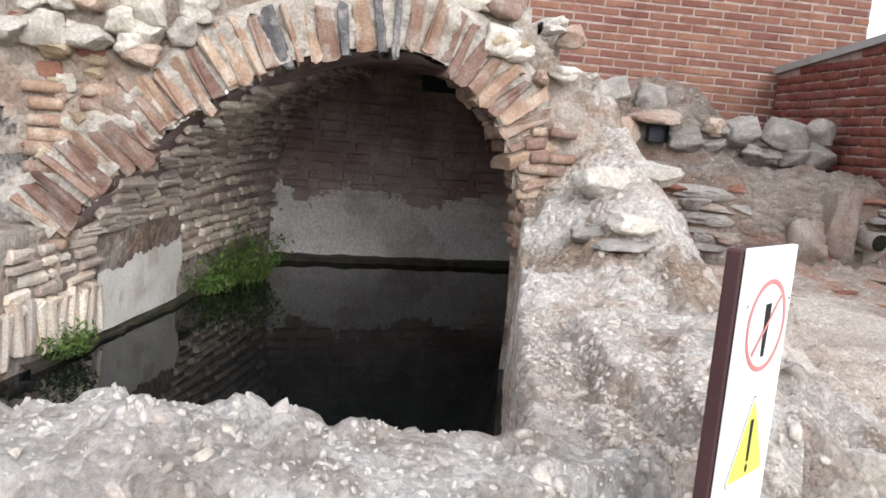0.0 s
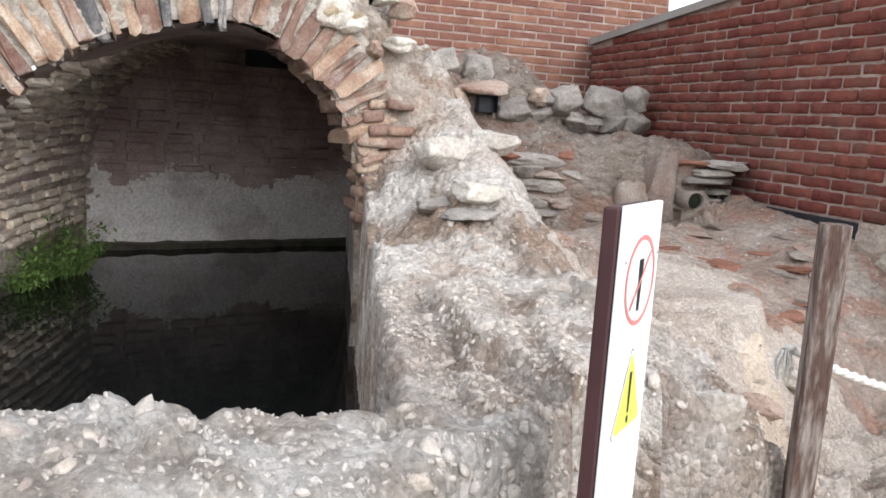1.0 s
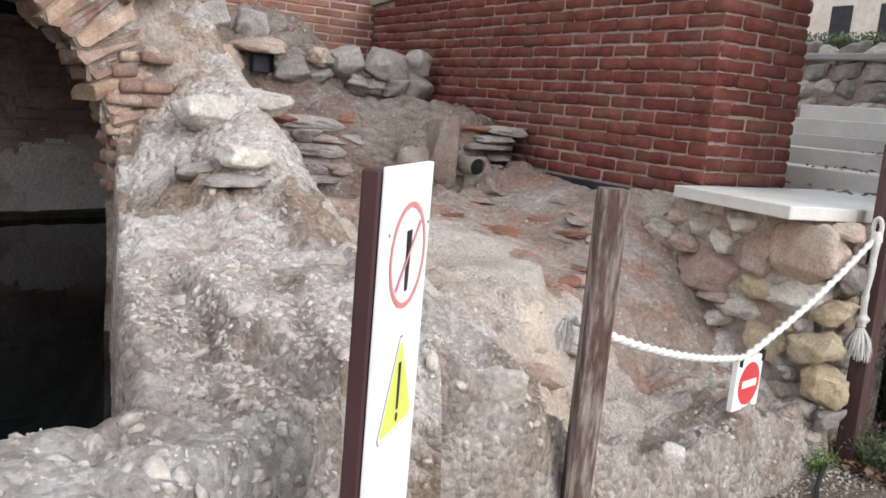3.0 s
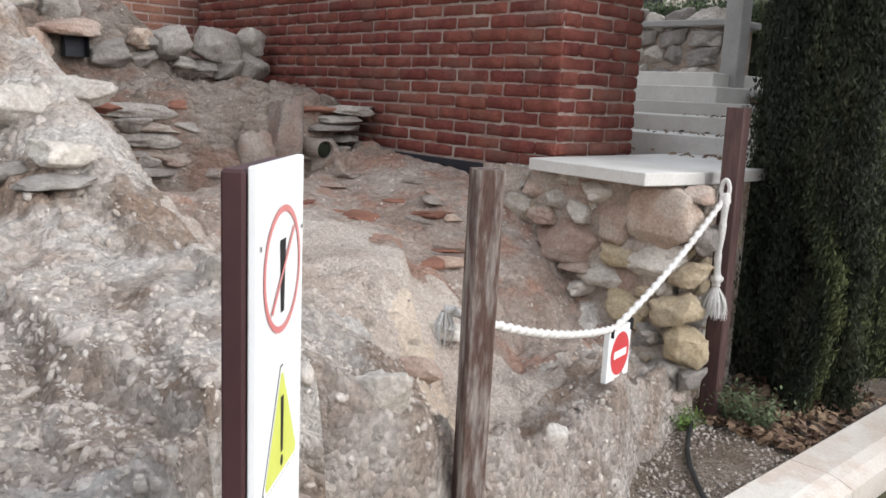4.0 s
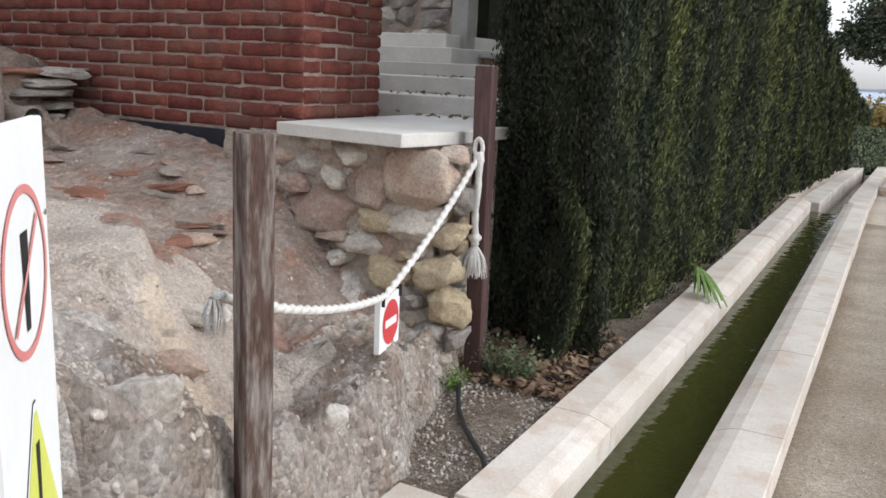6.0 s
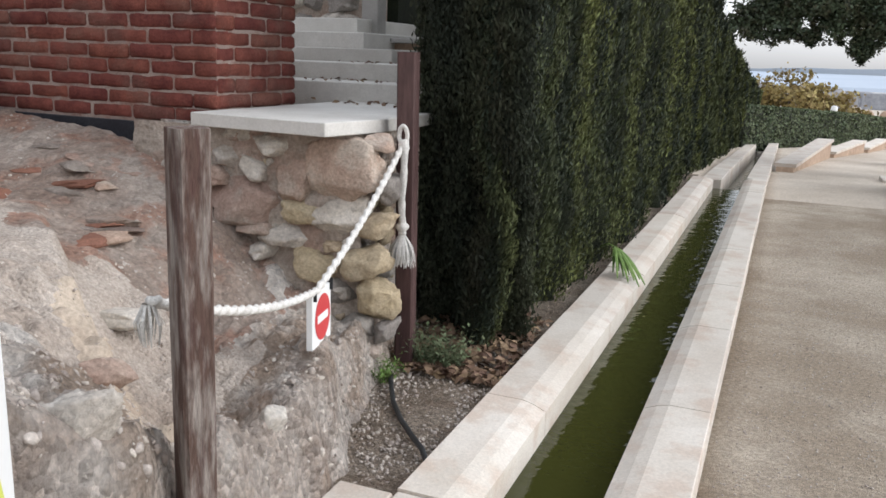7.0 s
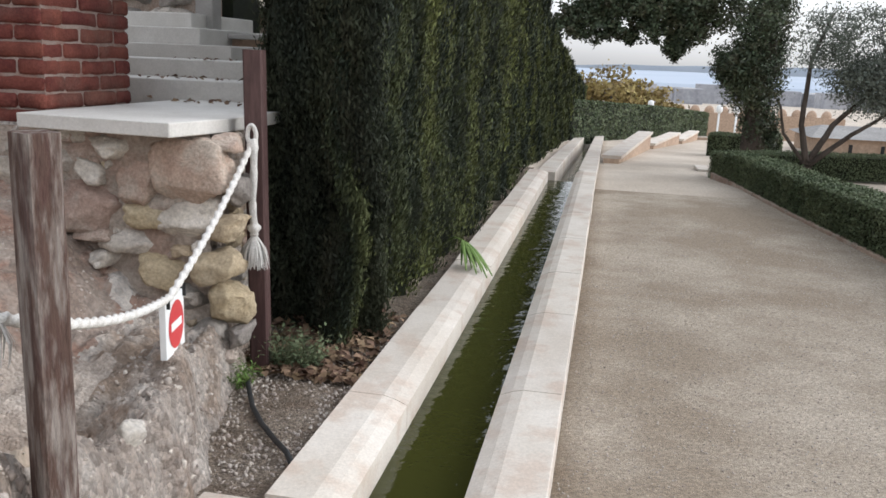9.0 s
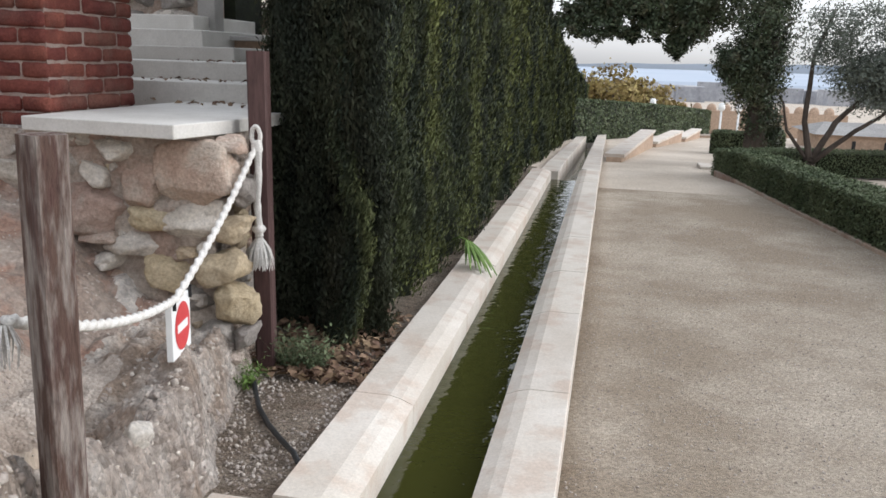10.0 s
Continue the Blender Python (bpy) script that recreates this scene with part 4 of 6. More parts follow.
# ---- boulders and stones on the mound ----
def seat(x, y, sz):
    """Height of a stone's centre when it is bedded in the mound."""
    return float(terrain(np.array(x), np.array(y))) + sz * 0.4


free_stone("boulder", -2.62, 0.92, seat(-2.62, 0.92, .09), .12, .125, .085, M_PALEROCK, "pale rounded limestone boulder lying on the slope", 20, 5, 1)
free_stone("pale_block", -2.72, 1.22, seat(-2.72, 1.22, .055), .13, .07, .055, M_PALEROCK, "pale angular stone on the slope crest", 30, 10, 2)
free_stone("flat_stone", -2.12, 0.93, seat(-2.12, 0.93, .05), .10, .115, .045, W_, "flat beige stone set in the slope", 10, 0, 3)
free_stone("slate_stone", -2.00, 0.88, seat(-2.00, 0.88, .02), .10, .13, .030, G_, "dark slate slab under the flat stone", 5, 0, 0)
free_stone("bluish_stone", -2.24, 0.80, seat(-2.24, 0.80, .03), .08, .09, .04, G_, "bluish grey stone set in the slope", -10, -15, 1)
free_stone("white_stone", -3.90, 0.80, seat(-3.90, 0.80, .07), .20, .10, .07, M_PALEROCK, "white flat stone on the arch shoulder", 10, -6, 2)
free_stone("top_stone", -5.05, 1.40, seat(-5.05, 1.40, .14), .22, .16, .12, G_, "grey stone on the upper step", 0, 0, 0)
free_stone("top_stone", -5.02, 1.64, seat(-5.02, 1.64, .14), .14, .14, .12, G_, "grey boulder on the upper step", 0, 0, 1)
free_stone("top_stone", -5.02, 1.90, seat(-5.02, 1.90, .14), .13, .12, .11, G_, "grey boulder on the upper step", 0, 0, 2)
free_stone("white_rock", -0.56, 1.13, seat(-0.56, 1.13, .05), .055, .062, .055, M_PALEROCK, "pale round rock on the eroded slope", 0, 0, 2)
free_stone("white_rock", -0.745, 2.03, 0.47, .048, .045, .050, M_PALEROCK, "small white rock jutting from the bank", 30, 20, 3)
free_stone("red_stone", -1.02, 1.68, seat(-1.02, 1.68, .035), .07, .05, .035, P_, "reddish stone at the gully edge", 40, 10, 0)
free_stone("pale_slab", -1.55, 2.25, seat(-1.55, 2.25, .03), .13, .09, .03, W_, "flat pale stone on the terrace", 15, 0, 3)
free_stone("pale_rock", -1.05, 1.02, seat(-1.05, 1.02, .06), .10, .08, .06, W_, "pale rock on the ridge", 15, 0, 1)
# dry stone pile against the garden wall
for i, (y, z, sy, sz, sx) in enumerate(((2.44, 1.83, .10, .07, .10), (2.62, 1.85, .14, .115, .14), (2.92, 1.84, .17, .12, .14), (3.22, 1.88, .13, .12, .13), (3.24, 1.70, .13, .11, .13), (3.02, 1.68, .11, .06, .11), (2.84, 1.70, .10, .055, .10), (2.70, 1.72, .09, .05, .10), (3.05, 1.595, .09, .03, .06), (2.40, 1.72, .09, .06, .1))):
    free_stone("piled_stone", -4.86 + 0.02 * (i % 3) + (0.10 if i == 8 else 0), y, z, sx * 1.0, sy * 1.06, sz * 1.05, W_ if i == 8 else G_, "grey rough stone stacked in a low dry pile", 12 * i, 5 * (i % 4) - 6, i, "stone pile")
# drain hole and its stones
drain = thing("drain", (-4.82, 2.1, 1.7), "small dark square drain opening framed by stones", "drain")
# Shallow box coloured near-black in place of a deep hole's shade.
bm = box_bm(-4.83, -4.75, 1.85, 2.00, 1.71, 1.84)
bmesh.ops.delete(bm, geom=[f for f in bm.faces if f.normal.x > 0.9], context="FACES_ONLY")
part("opening", bm, M_DPCHOLE, drain)
for i, (y, z, sy, sz) in enumerate(((1.68, 1.77, .15, .10), (2.18, 1.75, .16, .10), (1.95, 1.90, .24, .055), (1.42, 1.82, .13, .12), (2.38, 1.86, .12, .07))):
    stone(drain, -4.84, y, z, .12, sy, sz, G_ if i % 2 else P_, 0, 0, i)
# layered stones of the bench face
bench = thing("bench_masonry", (-3.5, 2.3, 1.0), "ruined layers of flat stone and red tile in the bank", "masonry")
rr = random.Random(8)
for row in range(5):
    y = 1.30 + 0.1 * rr.random()
    while y < 3.15:
        w = rr.uniform(0.12, 0.26)
        if rr.random() < 0.9:
            stone(bench, -3.54 - 0.02 * row + rr.uniform(-.02, .02), y + w / 2, 1.08 + row * 0.088 + rr.uniform(-.015, .015), .13, w * 0.9, rr.uniform(.030, .052), rr.choice((M_BANKSTONE, M_BANKSTONE, G_, M_BRICK2)), rr.uniform(-8, 8), 0, rr.randrange(6))
        y += w
for i in range(12):
    stone(bench, rr.uniform(-3.2, -2.1), rr.uniform(2.45, 3.2), 0.925 + rr.uniform(0, .04), rr.uniform(.06, .16), rr.uniform(.04, .09), rr.uniform(.02, .04), rr.choice((P_, M_BRICK2, M_BANKSTONE)), rr.uniform(-30, 30), rr.uniform(-5, 5), i)

for i in range(16):
    x_, y_ = rr.uniform(-3.25, -1.95), rr.uniform(2.25, 3.15)
    sz_ = rr.uniform(.016, .03)
    stone(bench, x_, y_, seat(x_, y_, sz_) - sz_ * 1.45, rr.uniform(.08, .20), rr.uniform(.06, .11), sz_, rr.choice((M_BRICK2, P_, M_BANKSTONE)), rr.uniform(-40, 40), rr.uniform(-8, 8), i)

stub = thing("masonry_stub", (-3.30, 2.72, 1.05), "worn grey masonry stub with a clay pipe mouth", "masonry")
stone(stub, -3.47, 2.68, 1.27, .15, .13, .235, M_BANKSTONE, 8, 0, 4)
stone(stub, -3.46, 2.46, 1.15, .13, .13, .18, M_BANKSTONE, -12, 5, 2)
stone(stub, -3.47, 2.95, 1.16, .12, .17, .11, M_BANKSTONE, 4, 0, 5)
part("pipe", tube([(-3.50, 2.85, 1.225), (-3.27, 2.84, 1.22)], [0.060, 0.056], 14, M_BANKSTONE, "pipe", cap=False), None, stub, "clay pipe")
# A closed near-black plug is drawn for the shade inside the pipe.
part("pipe_mouth", tube([(-3.40, 2.845, 1.222), (-3.29, 2.84, 1.22)], [0.046, 0.046], 12, M_HEDGEIN, "pipe_mouth"), None, stub, "near-black plug painted as the shade in the pipe")
for i in range(3):
    stone(stub, -3.50 + .02 * i, 3.06 + .05 * i, 1.34 + .055 * i, .11, .19 - .03 * i, .032, G_, 6 * i, 0, i)

# ---- stones in the rubble over the arch ----
crown = thing("arch_rubble", (-3.2, -0.8, 2.2), "pale field stones bedded in lime above the arch", "masonry")
rr = random.Random(4)
for i in range(70):
    k = rr.uniform(-0.8, 1.15)
    p = FL + (FR - FL) * k
    zmin = float(arch_front(np.array(k))) + 0.36 if 0 < k < 1 else 1.9
    z = rr.uniform(max(zmin, 1.85), max(zmin, 1.85) + 0.4)
    s = rr.uniform(.05, .13)
    stone(crown, p[0] + 0.05 - 0.25 * max(0, z - 2.1), p[1], min(z, 2.34), .09, s, s * rr.uniform(.45, .8), rr.choice((W_, W_, W_, Y_, P_)), rr.uniform(-20, 20), rr.uniform(-15, 15), i)

# stones and brick ends showing in the pier's face
for i in range(110):
    k, z = rr.uniform(-0.42, 0.10), rr.uniform(0.95, 2.0)
    if k > 0 and z < float(arch_front(np.array(k))) + 0.33 or -0.70 < k < -0.03 and (0.90 < z < 1.40 or 1.42 < z < 1.78):
        continue
    p = FL + (FR - FL) * k
    w = 0.05 * float(fbm(p[1] * 3, z * 3, 5.0, 4)) + 0.05 - 0.10 * max(0.0, z - 1.6)
    q = rr.uniform(.03, .075)
    stone(crown, p[0] + w - 0.01, p[1], z, .04, q, q * rr.uniform(.4, .8), rr.choice((W_, P_, Y_, M_BRICK2, W_)), rr.uniform(-15, 15), rr.uniform(-12, 12), i)

# ---- timber posts ----
def timber_post(base, top, side, material, label, rz, bev=0.008):
    b, t = Vector(base), Vector(top)
    e = thing("timber_post", base, label, "post")
    n = 14
    verts, faces = [], []
    ax = Vector((math.cos(radians(rz)), math.sin(radians(rz)), 0))
    ay = Vector((-ax.y, ax.x, 0))
    prof = []
    h = side / 2
    for sx_, sy_ in ((1, 1), (-1, 1), (-1, -1), (1, -1)):
        prof += [(sx_ * h, sy_ * (h - bev)), (sx_ * (h - bev), sy_ * h)] if sx_ * sy_ < 0 else [(sx_ * (h - bev), sy_ * h), (sx_ * h, sy_ * (h - bev))]
    prof.sort(key=lambda q: math.atan2(q[1], q[0]))
    for i in range(n + 1):
        c = b + (t - b) * i / n
        for j, (u, v) in enumerate(prof):
            w = 1 + 0.025 * noise.noise(Vector((j * 3.1, i * 0.6, side * 50)))
            verts.append(c + ax * u * w + ay * v * w + (Vector((0, 0, 0.004 * noise.noise(Vector((j, 1, 2))))) if i == n else Vector()))
    for i in range(n):
        for j in range(8):
            k = (j + 1) % 8
            faces.append((i * 8 + j, i * 8 + k, (i + 1) * 8 + k, (i + 1) * 8 + j))
    faces.append(tuple(range(n * 8, n * 8 + 8)))
    part("shaft", mesh("shaft", verts, faces, material), None, e)
    return e


timber_post((-0.545, 1.43, 0.10), (-0.512, 1.405, 1.42), 0.074, M_WOOD, "weathered grey-brown timber post with peeling paint", 62)
timber_post((-0.955, 3.47, 0.10), (-0.975, 3.47, 1.59), 0.085, M_WOODDARK, "dark brown timber post beside the hedge", 10)

# ---- upright warning sign ----
sign = thing("warning_sign", (0.05, 0.5, 0.0), "tall white warning panel on a maroon wooden frame", "sign")
SB, SC = Vector((0.046, 0.432, 0)), Vector((-0.095, 0.588, 0))
su = (SC - SB).normalized()
sn = Vector((su.y, -su.x, 0))
if sn.x < 0:
    sn = -sn
SM = Matrix(((su.x, sn.x, 0, SB.x), (su.y, sn.y, 0, SB.y), (0, 0, 1, 0), (0, 0, 0, 1)))
SW = (SC - SB).length
TOPZ = 1.505


def on_sign(bm):
    bm.transform(SM)
    if SM.determinant() < 0:
        bmesh.ops.reverse_faces(bm, faces=list(bm.faces))
    return bm


board = part("board", on_sign(box_bm(0, SW, 0.0, 0.012, 0.62, TOPZ, 0.002)), M_WHITE, sign)
part("frame_post", on_sign(box_bm(-0.004, SW - 0.02, -0.032, -0.002, 0.02, TOPZ - 0.004, 0.004)), M_FRAME, sign, "maroon painted wooden frame")


def disc_bm(cx, cz, rx, rz, y, ring=0.0, n=40):
    bm = bmesh.new()
    o = [bm.verts.new((cx + rx * math.cos(2 * math.pi * i / n), y, cz + rz * math.sin(2 * math.pi * i / n))) for i in range(n)]
    if ring:
        q = [bm.verts.new((cx + (rx - ring) * math.cos(2 * math.pi * i / n), y, cz + (rz - ring) * math.sin(2 * math.pi * i / n))) for i in range(n)]
        for i in range(n):
            bm.faces.new((o[i], o[(i + 1) % n], q[(i + 1) % n], q[i]))
    else:
        bm.faces.new(o)
    return bm


def poly_bm(pts, y):
    bm = bmesh.new()
    bm.faces.new([bm.verts.new((x, y, z)) for x, z in pts])
    return bm


cx, cz, R0 = SW * 0.51, TOPZ - 0.143, 0.085
part("ban_ring", on_sign(disc_bm(cx, cz, R0, R0, 0.0135, 0.009)), M_FADED, board, "faded red prohibition ring")
part("ban_stroke", on_sign(poly_bm([(cx - 0.053, cz - 0.048), (cx - 0.048, cz - 0.053), (cx + 0.053, cz + 0.048), (cx + 0.048, cz + 0.053)], 0.0142)), M_FADED, board)
part("pictogram_bar", on_sign(poly_bm([(cx - 0.007, cz - 0.058), (cx + 0.007, cz - 0.058), (cx + 0.013, cz + 0.040), (cx - 0.013, cz + 0.040)], 0.0130)), M_BLACK, board, "black upright pictogram bar")
tz = TOPZ - 0.374
tri = [(cx + 0.005, tz + 0.090), (cx - 0.005, tz + 0.090), (cx - 0.075, tz - 0.046), (cx - 0.070, tz - 0.056), (cx + 0.070, tz - 0.056), (cx + 0.075, tz - 0.046)]
part("triangle_border", on_sign(poly_bm([((x - cx) * 1.10 + cx, (z - tz) * 1.10 + tz) for x, z in tri], 0.0126)), M_BLACK, board)
part("triangle_margin", on_sign(poly_bm([((x - cx) * 1.075 + cx, (z - tz) * 1.075 + tz) for x, z in tri], 0.0130)), M_WHITE, board)
part("triangle", on_sign(poly_bm([((x - cx) * 0.97 + cx, (z - tz) * 0.97 + tz) for x, z in tri], 0.0134)), M_YELLOW, board, "yellow warning triangle")
part("exclamation_bar", on_sign(poly_bm([(cx - 0.005, tz - 0.025), (cx + 0.005, tz - 0.025), (cx + 0.007, tz + 0.055), (cx - 0.007, tz + 0.055)], 0.0140)), M_BLACK, board)
part("exclamation_dot", on_sign(disc_bm(cx, tz - 0.038, 0.006, 0.008, 0.0140, 0, 14)), M_BLACK, board)
for x_, z_ in ((0.012, TOPZ - 0.10), (SW - 0.012, TOPZ - 0.10)):
    part("screw", on_sign(disc_bm(x_, z_, 0.0035, 0.0035, 0.0136, 0, 10)), M_GREYSTONE, board)

# ---- rope barrier ----
rope = thing("rope_barrier", (-0.75, 2.5, 0.6), "thick white twisted rope slung between the posts", "rope")
RA, RM, RK = Vector((-0.605, 1.385, 1.048)), Vector((-0.900, 2.56, 0.735)), Vector((-0.965, 3.41, 1.19))


def span(a, b, sag, n=70):
    return [a.lerp(b, i / n) + Vector((0, 0, -sag * 4 * (i / n) * (1 - i / n))) for i in range(n + 1)]


part("cord", tube(span(RA, RM, 0.045, 170) + span(RM, RK, 0.03, 150)[1:], 0.0125, 12, M_ROPE, "cord", 0.85, 2, 0.26), None, rope)
part("loop", tube([RK + Vector((0.005 + 0.02 * math.sin(a), -0.01, 0.040 + 0.040 * -math.cos(a))) for a in np.linspace(-0.4, 2 * math.pi - 0.6, 30)], 0.010, 8, M_ROPE, "loop", 0.6, 3, 0.15), None, rope)
knot = new("knot", rock_mesh("knot", 3, M_ROPE, 3, 2, 0, 0.2))
knot.matrix_basis = Matrix.Translation(RK + Vector((0.012, -0.015, -0.005))) @ Matrix.Diagonal((.022, .022, .028, 1))
attach(knot, rope)
tail = [RK + Vector((0.018, -0.02, -0.02)), RK + Vector((0.022, -0.03, -0.12)), RK + Vector((0.014, -0.03, -0.25)), RK + Vector((0.022, -0.035, -0.34)), RK + Vector((0.024, -0.035, -0.40))]
part("tail", tube([tail[min(3, int(i / 8))].lerp(tail[min(3, int(i / 8)) + 1], i / 8 - min(3, int(i / 8))) for i in range(33)], [0.016] * 26 + [0.024, 0.028, 0.028, 0.024, 0.018, 0.018, 0.02], 12, M_ROPEOLD, "tail", 0.4, 4, 0.14), None, rope, "grey frayed rope end")


def tassel(centre, length, spread_, count, seed, name="fringe"):
    rr_ = random.Random(seed)
    vs, fs = [], []
    for _ in range(count):
        a, q = rr_.uniform(0, 6.28), rr_.uniform(0.2, 1)
        d = Vector((math.cos(a) * spread_ * q, math.sin(a) * spread_ * q, -length * rr_.uniform(.6, 1)))
        s = Vector((-math.sin(a), math.cos(a), 0)) * 0.0028
        o = Vector(centre) + Vector((math.cos(a), math.sin(a), 0)) * 0.012
        m_ = o + d * 0.5 + Vector((math.cos(a) * .012, math.sin(a) * .012, 0.0))
        i = len(vs)
        vs += [o - s, o + s, m_ + s, m_ - s, o + d + s * .4, o + d - s * .4]
        fs += [(i, i + 1, i + 2, i + 3), (i + 3, i + 2, i + 4, i + 5)]
    return mesh(name, vs, fs, M_ROPEOLD)


part("fringe", tassel(tail[-1], 0.15, 0.062, 330, 2), None, rope, "frayed grey tassel")
part("post_fringe", tassel((-0.615, 1.385, 1.04), 0.10, 0.020, 30, 6), None, rope, "frayed grey rope end")

no_entry = thing("no_entry_sign", (-0.855, 2.47, 0.55), "small white plate with a red no-entry disc hung on the rope", "sign")
NA = Vector((-0.893, 2.520, 0))
NB = Vector((-0.929, 2.707, 0))
nu_ = (NB - NA).normalized()
nn_ = Vector((nu_.y, -nu_.x, 0))
NM = Matrix(((nu_.x, nn_.x, 0, NA.x), (nu_.y, nn_.y, 0, NA.y), (0, 0, 1, 0), (0, 0, 0, 1)))


def on_plate(bm):
    bm.transform(NM)
    if NM.determinant() < 0:
        bmesh.ops.reverse_faces(bm, faces=list(bm.faces))
    return bm


NW = 0.20
plate = part("plate", on_plate(box_bm(0, NW, -0.024, 0.0, 0.515, 0.728, 0.002)), M_WHITE, no_entry)
part("disc", on_plate(disc_bm(NW * .53, 0.618, 0.082, 0.088, 0.0015)), M_RED, plate, "red disc")
part("bar", on_plate(box_bm(NW * .53 - .056, NW * .53 + .056, 0.0016, 0.0026, 0.603, 0.633)), M_WHITE, plate, "white bar")
for x_ in (0.012, NW - 0.012):
    part("cable_tie", on_plate(box_bm(x_ - .002, x_ + .002, -0.014, 0.012, 0.700, 0.748)), M_BLACK, plate, "black cable tie")

# ---- hose ----
hp = [Vector(q) for q in ((-0.95, 3.30, 0.15), (-0.90, 3.20, 0.155), (-0.80, 3.02, 0.145), (-0.70, 2.88, 0.145), (-0.60, 2.76, 0.15), (-0.50, 2.64, 0.165), (-0.455, 2.58, 0.15))]
hs = [hp[int(i / 6)].lerp(hp[int(i / 6) + 1], i / 6 - int(i / 6)) for i in range(36)] + [hp[-1]]
tagged(part("garden_hose", tube(hs, 0.011, 10, M_HOSE, "garden_hose")), "black plastic irrigation hose lying on the soil", "hose")

# ---- water channel ----
def kerb_stone(name, x0, x1, y0, y1, z0, z1, chamfer_side, parent):
    """One kerb block; the edge towards the water is splayed."""
    c, d = 0.055, 0.035
    if chamfer_side > 0:
        prof = [(x0, z0), (x0, z1 - .004), (x0 + .004, z1), (x1 - c - .05, z1), (x1 - c, z1 - .012), (x1, z1 - d), (x1, z0)]
    else:
        prof = [(x0, z0), (x0, z1 - d), (x0 + c, z1 - .012), (x0 + c + .05, z1), (x1 - .004, z1), (x1, z1 - .004), (x1, z0)]
    n = len(prof)
    v = [(x, y0, z) for x, z in prof] + [(x, y1, z) for x, z in prof]
    f = [(i, (i + 1) % n, n + (i + 1) % n, n + i) for i in range(n)] + [tuple(range(n))[::-1], tuple(range(n, 2 * n))]
    return part(name, mesh(name, v, f, M_LIMESTONE), None, parent)


kerb_l = thing("kerb_left", (-0.32, 6.0, 0.0), "pale limestone kerb of the water channel by the hedge", "kerb", kind="structure")
kerb_r = thing("kerb_right", (0.3, 8.0, 0.0), "pale limestone kerb of the water channel by the path", "kerb", kind="structure")
rr = random.Random(3)
y = 2.33
for ln in (0.90, 1.35, 1.2, 1.3, 1.15, 1.3, 1.2, 0.58):
    kerb_stone("kerb_stone", -0.452 + rr.uniform(-.003, .003), -0.19, y + .002, y + ln - .002, -0.35, 0.172 + rr.uniform(-.002, .002), 1, kerb_l)
    y += ln
y = 1.1
while y < 11.4:
    ln = rr.uniform(1.0, 1.3)
    kerb_stone("kerb_stone", 0.172, 0.452 + rr.uniform(-.003, .003), y + .002, y + ln - .002, -0.35, 0.152 + rr.uniform(-.002, .002), -1, kerb_r)
    y += ln
yr0 = y


def sloped(bm, y0):
    for v in bm.verts:
        v.co.z += float(ground_z(np.array(2.0), np.array(v.co.y))) if v.co.y > 12 else 0.0
    return bm


y = 11.45
while y < 25:
    part("kerb_stone", sloped(box_bm(-0.36, -0.10, y, y + 1.596, -0.3, 0.13, 0.006), y), M_LIMESTONE, kerb_l)
    y += 1.6
y = yr0
while y < 25:
    part("kerb_stone", sloped(box_bm(0.20, 0.455, y, y + 1.596, -0.3, 0.15, 0.006), y), M_LIMESTONE, kerb_r)
    y += 1.6
weir = thing("channel_weir", (0.0, 11.5, 0.0), "short pale stone sill where the channel drops", "sill", kind="structure")
part("sill", box_bm(-0.10, 0.19, 11.35, 11.60, -0.35, -0.005, 0.006), M_LIMESTONE, weir)
corner_kerb = thing("corner_kerb", (-0.65, 2.0, 0.1), "pale stone corner blocks at the channel end", "kerb", kind="structure")
part("kerb_stone", box_bm(-0.86, -0.665, 1.1, 2.20, 0.0, 0.162, 0.008), M_LIMESTONE, corner_kerb)
part("kerb_stone", box_bm(-0.660, -0.456, 1.1, 2.31, 0.0, 0.166, 0.008), M_LIMESTONE, corner_kerb)
part("kerb_stone", box_bm(-0.452, -0.19, 1.1, 2.325, -0.3, 0.168, 0.008), M_LIMESTONE, corner_kerb)
cw = [(-0.20, 1.0, 0.02), (0.19, 1.0, 0.02), (0.19, 11.4, 0.02), (-0.20, 11.4, 0.02)]
tagged(part("channel_water", mesh("channel_water", cw, [(0, 1, 2, 3)], M_CHAN)), "dark green water standing in the channel", "water", kind="structure")
cw = [(-0.12, 11.6, -0.10), (0.22, 11.6, -0.10), (0.22, 25, -0.85), (-0.12, 25, -0.85)]
tagged(part("channel_water", mesh("channel_water", cw, [(0, 1, 2, 3)], M_CHAN)), "bright shallow water running down the lower channel", "water", kind="structure")
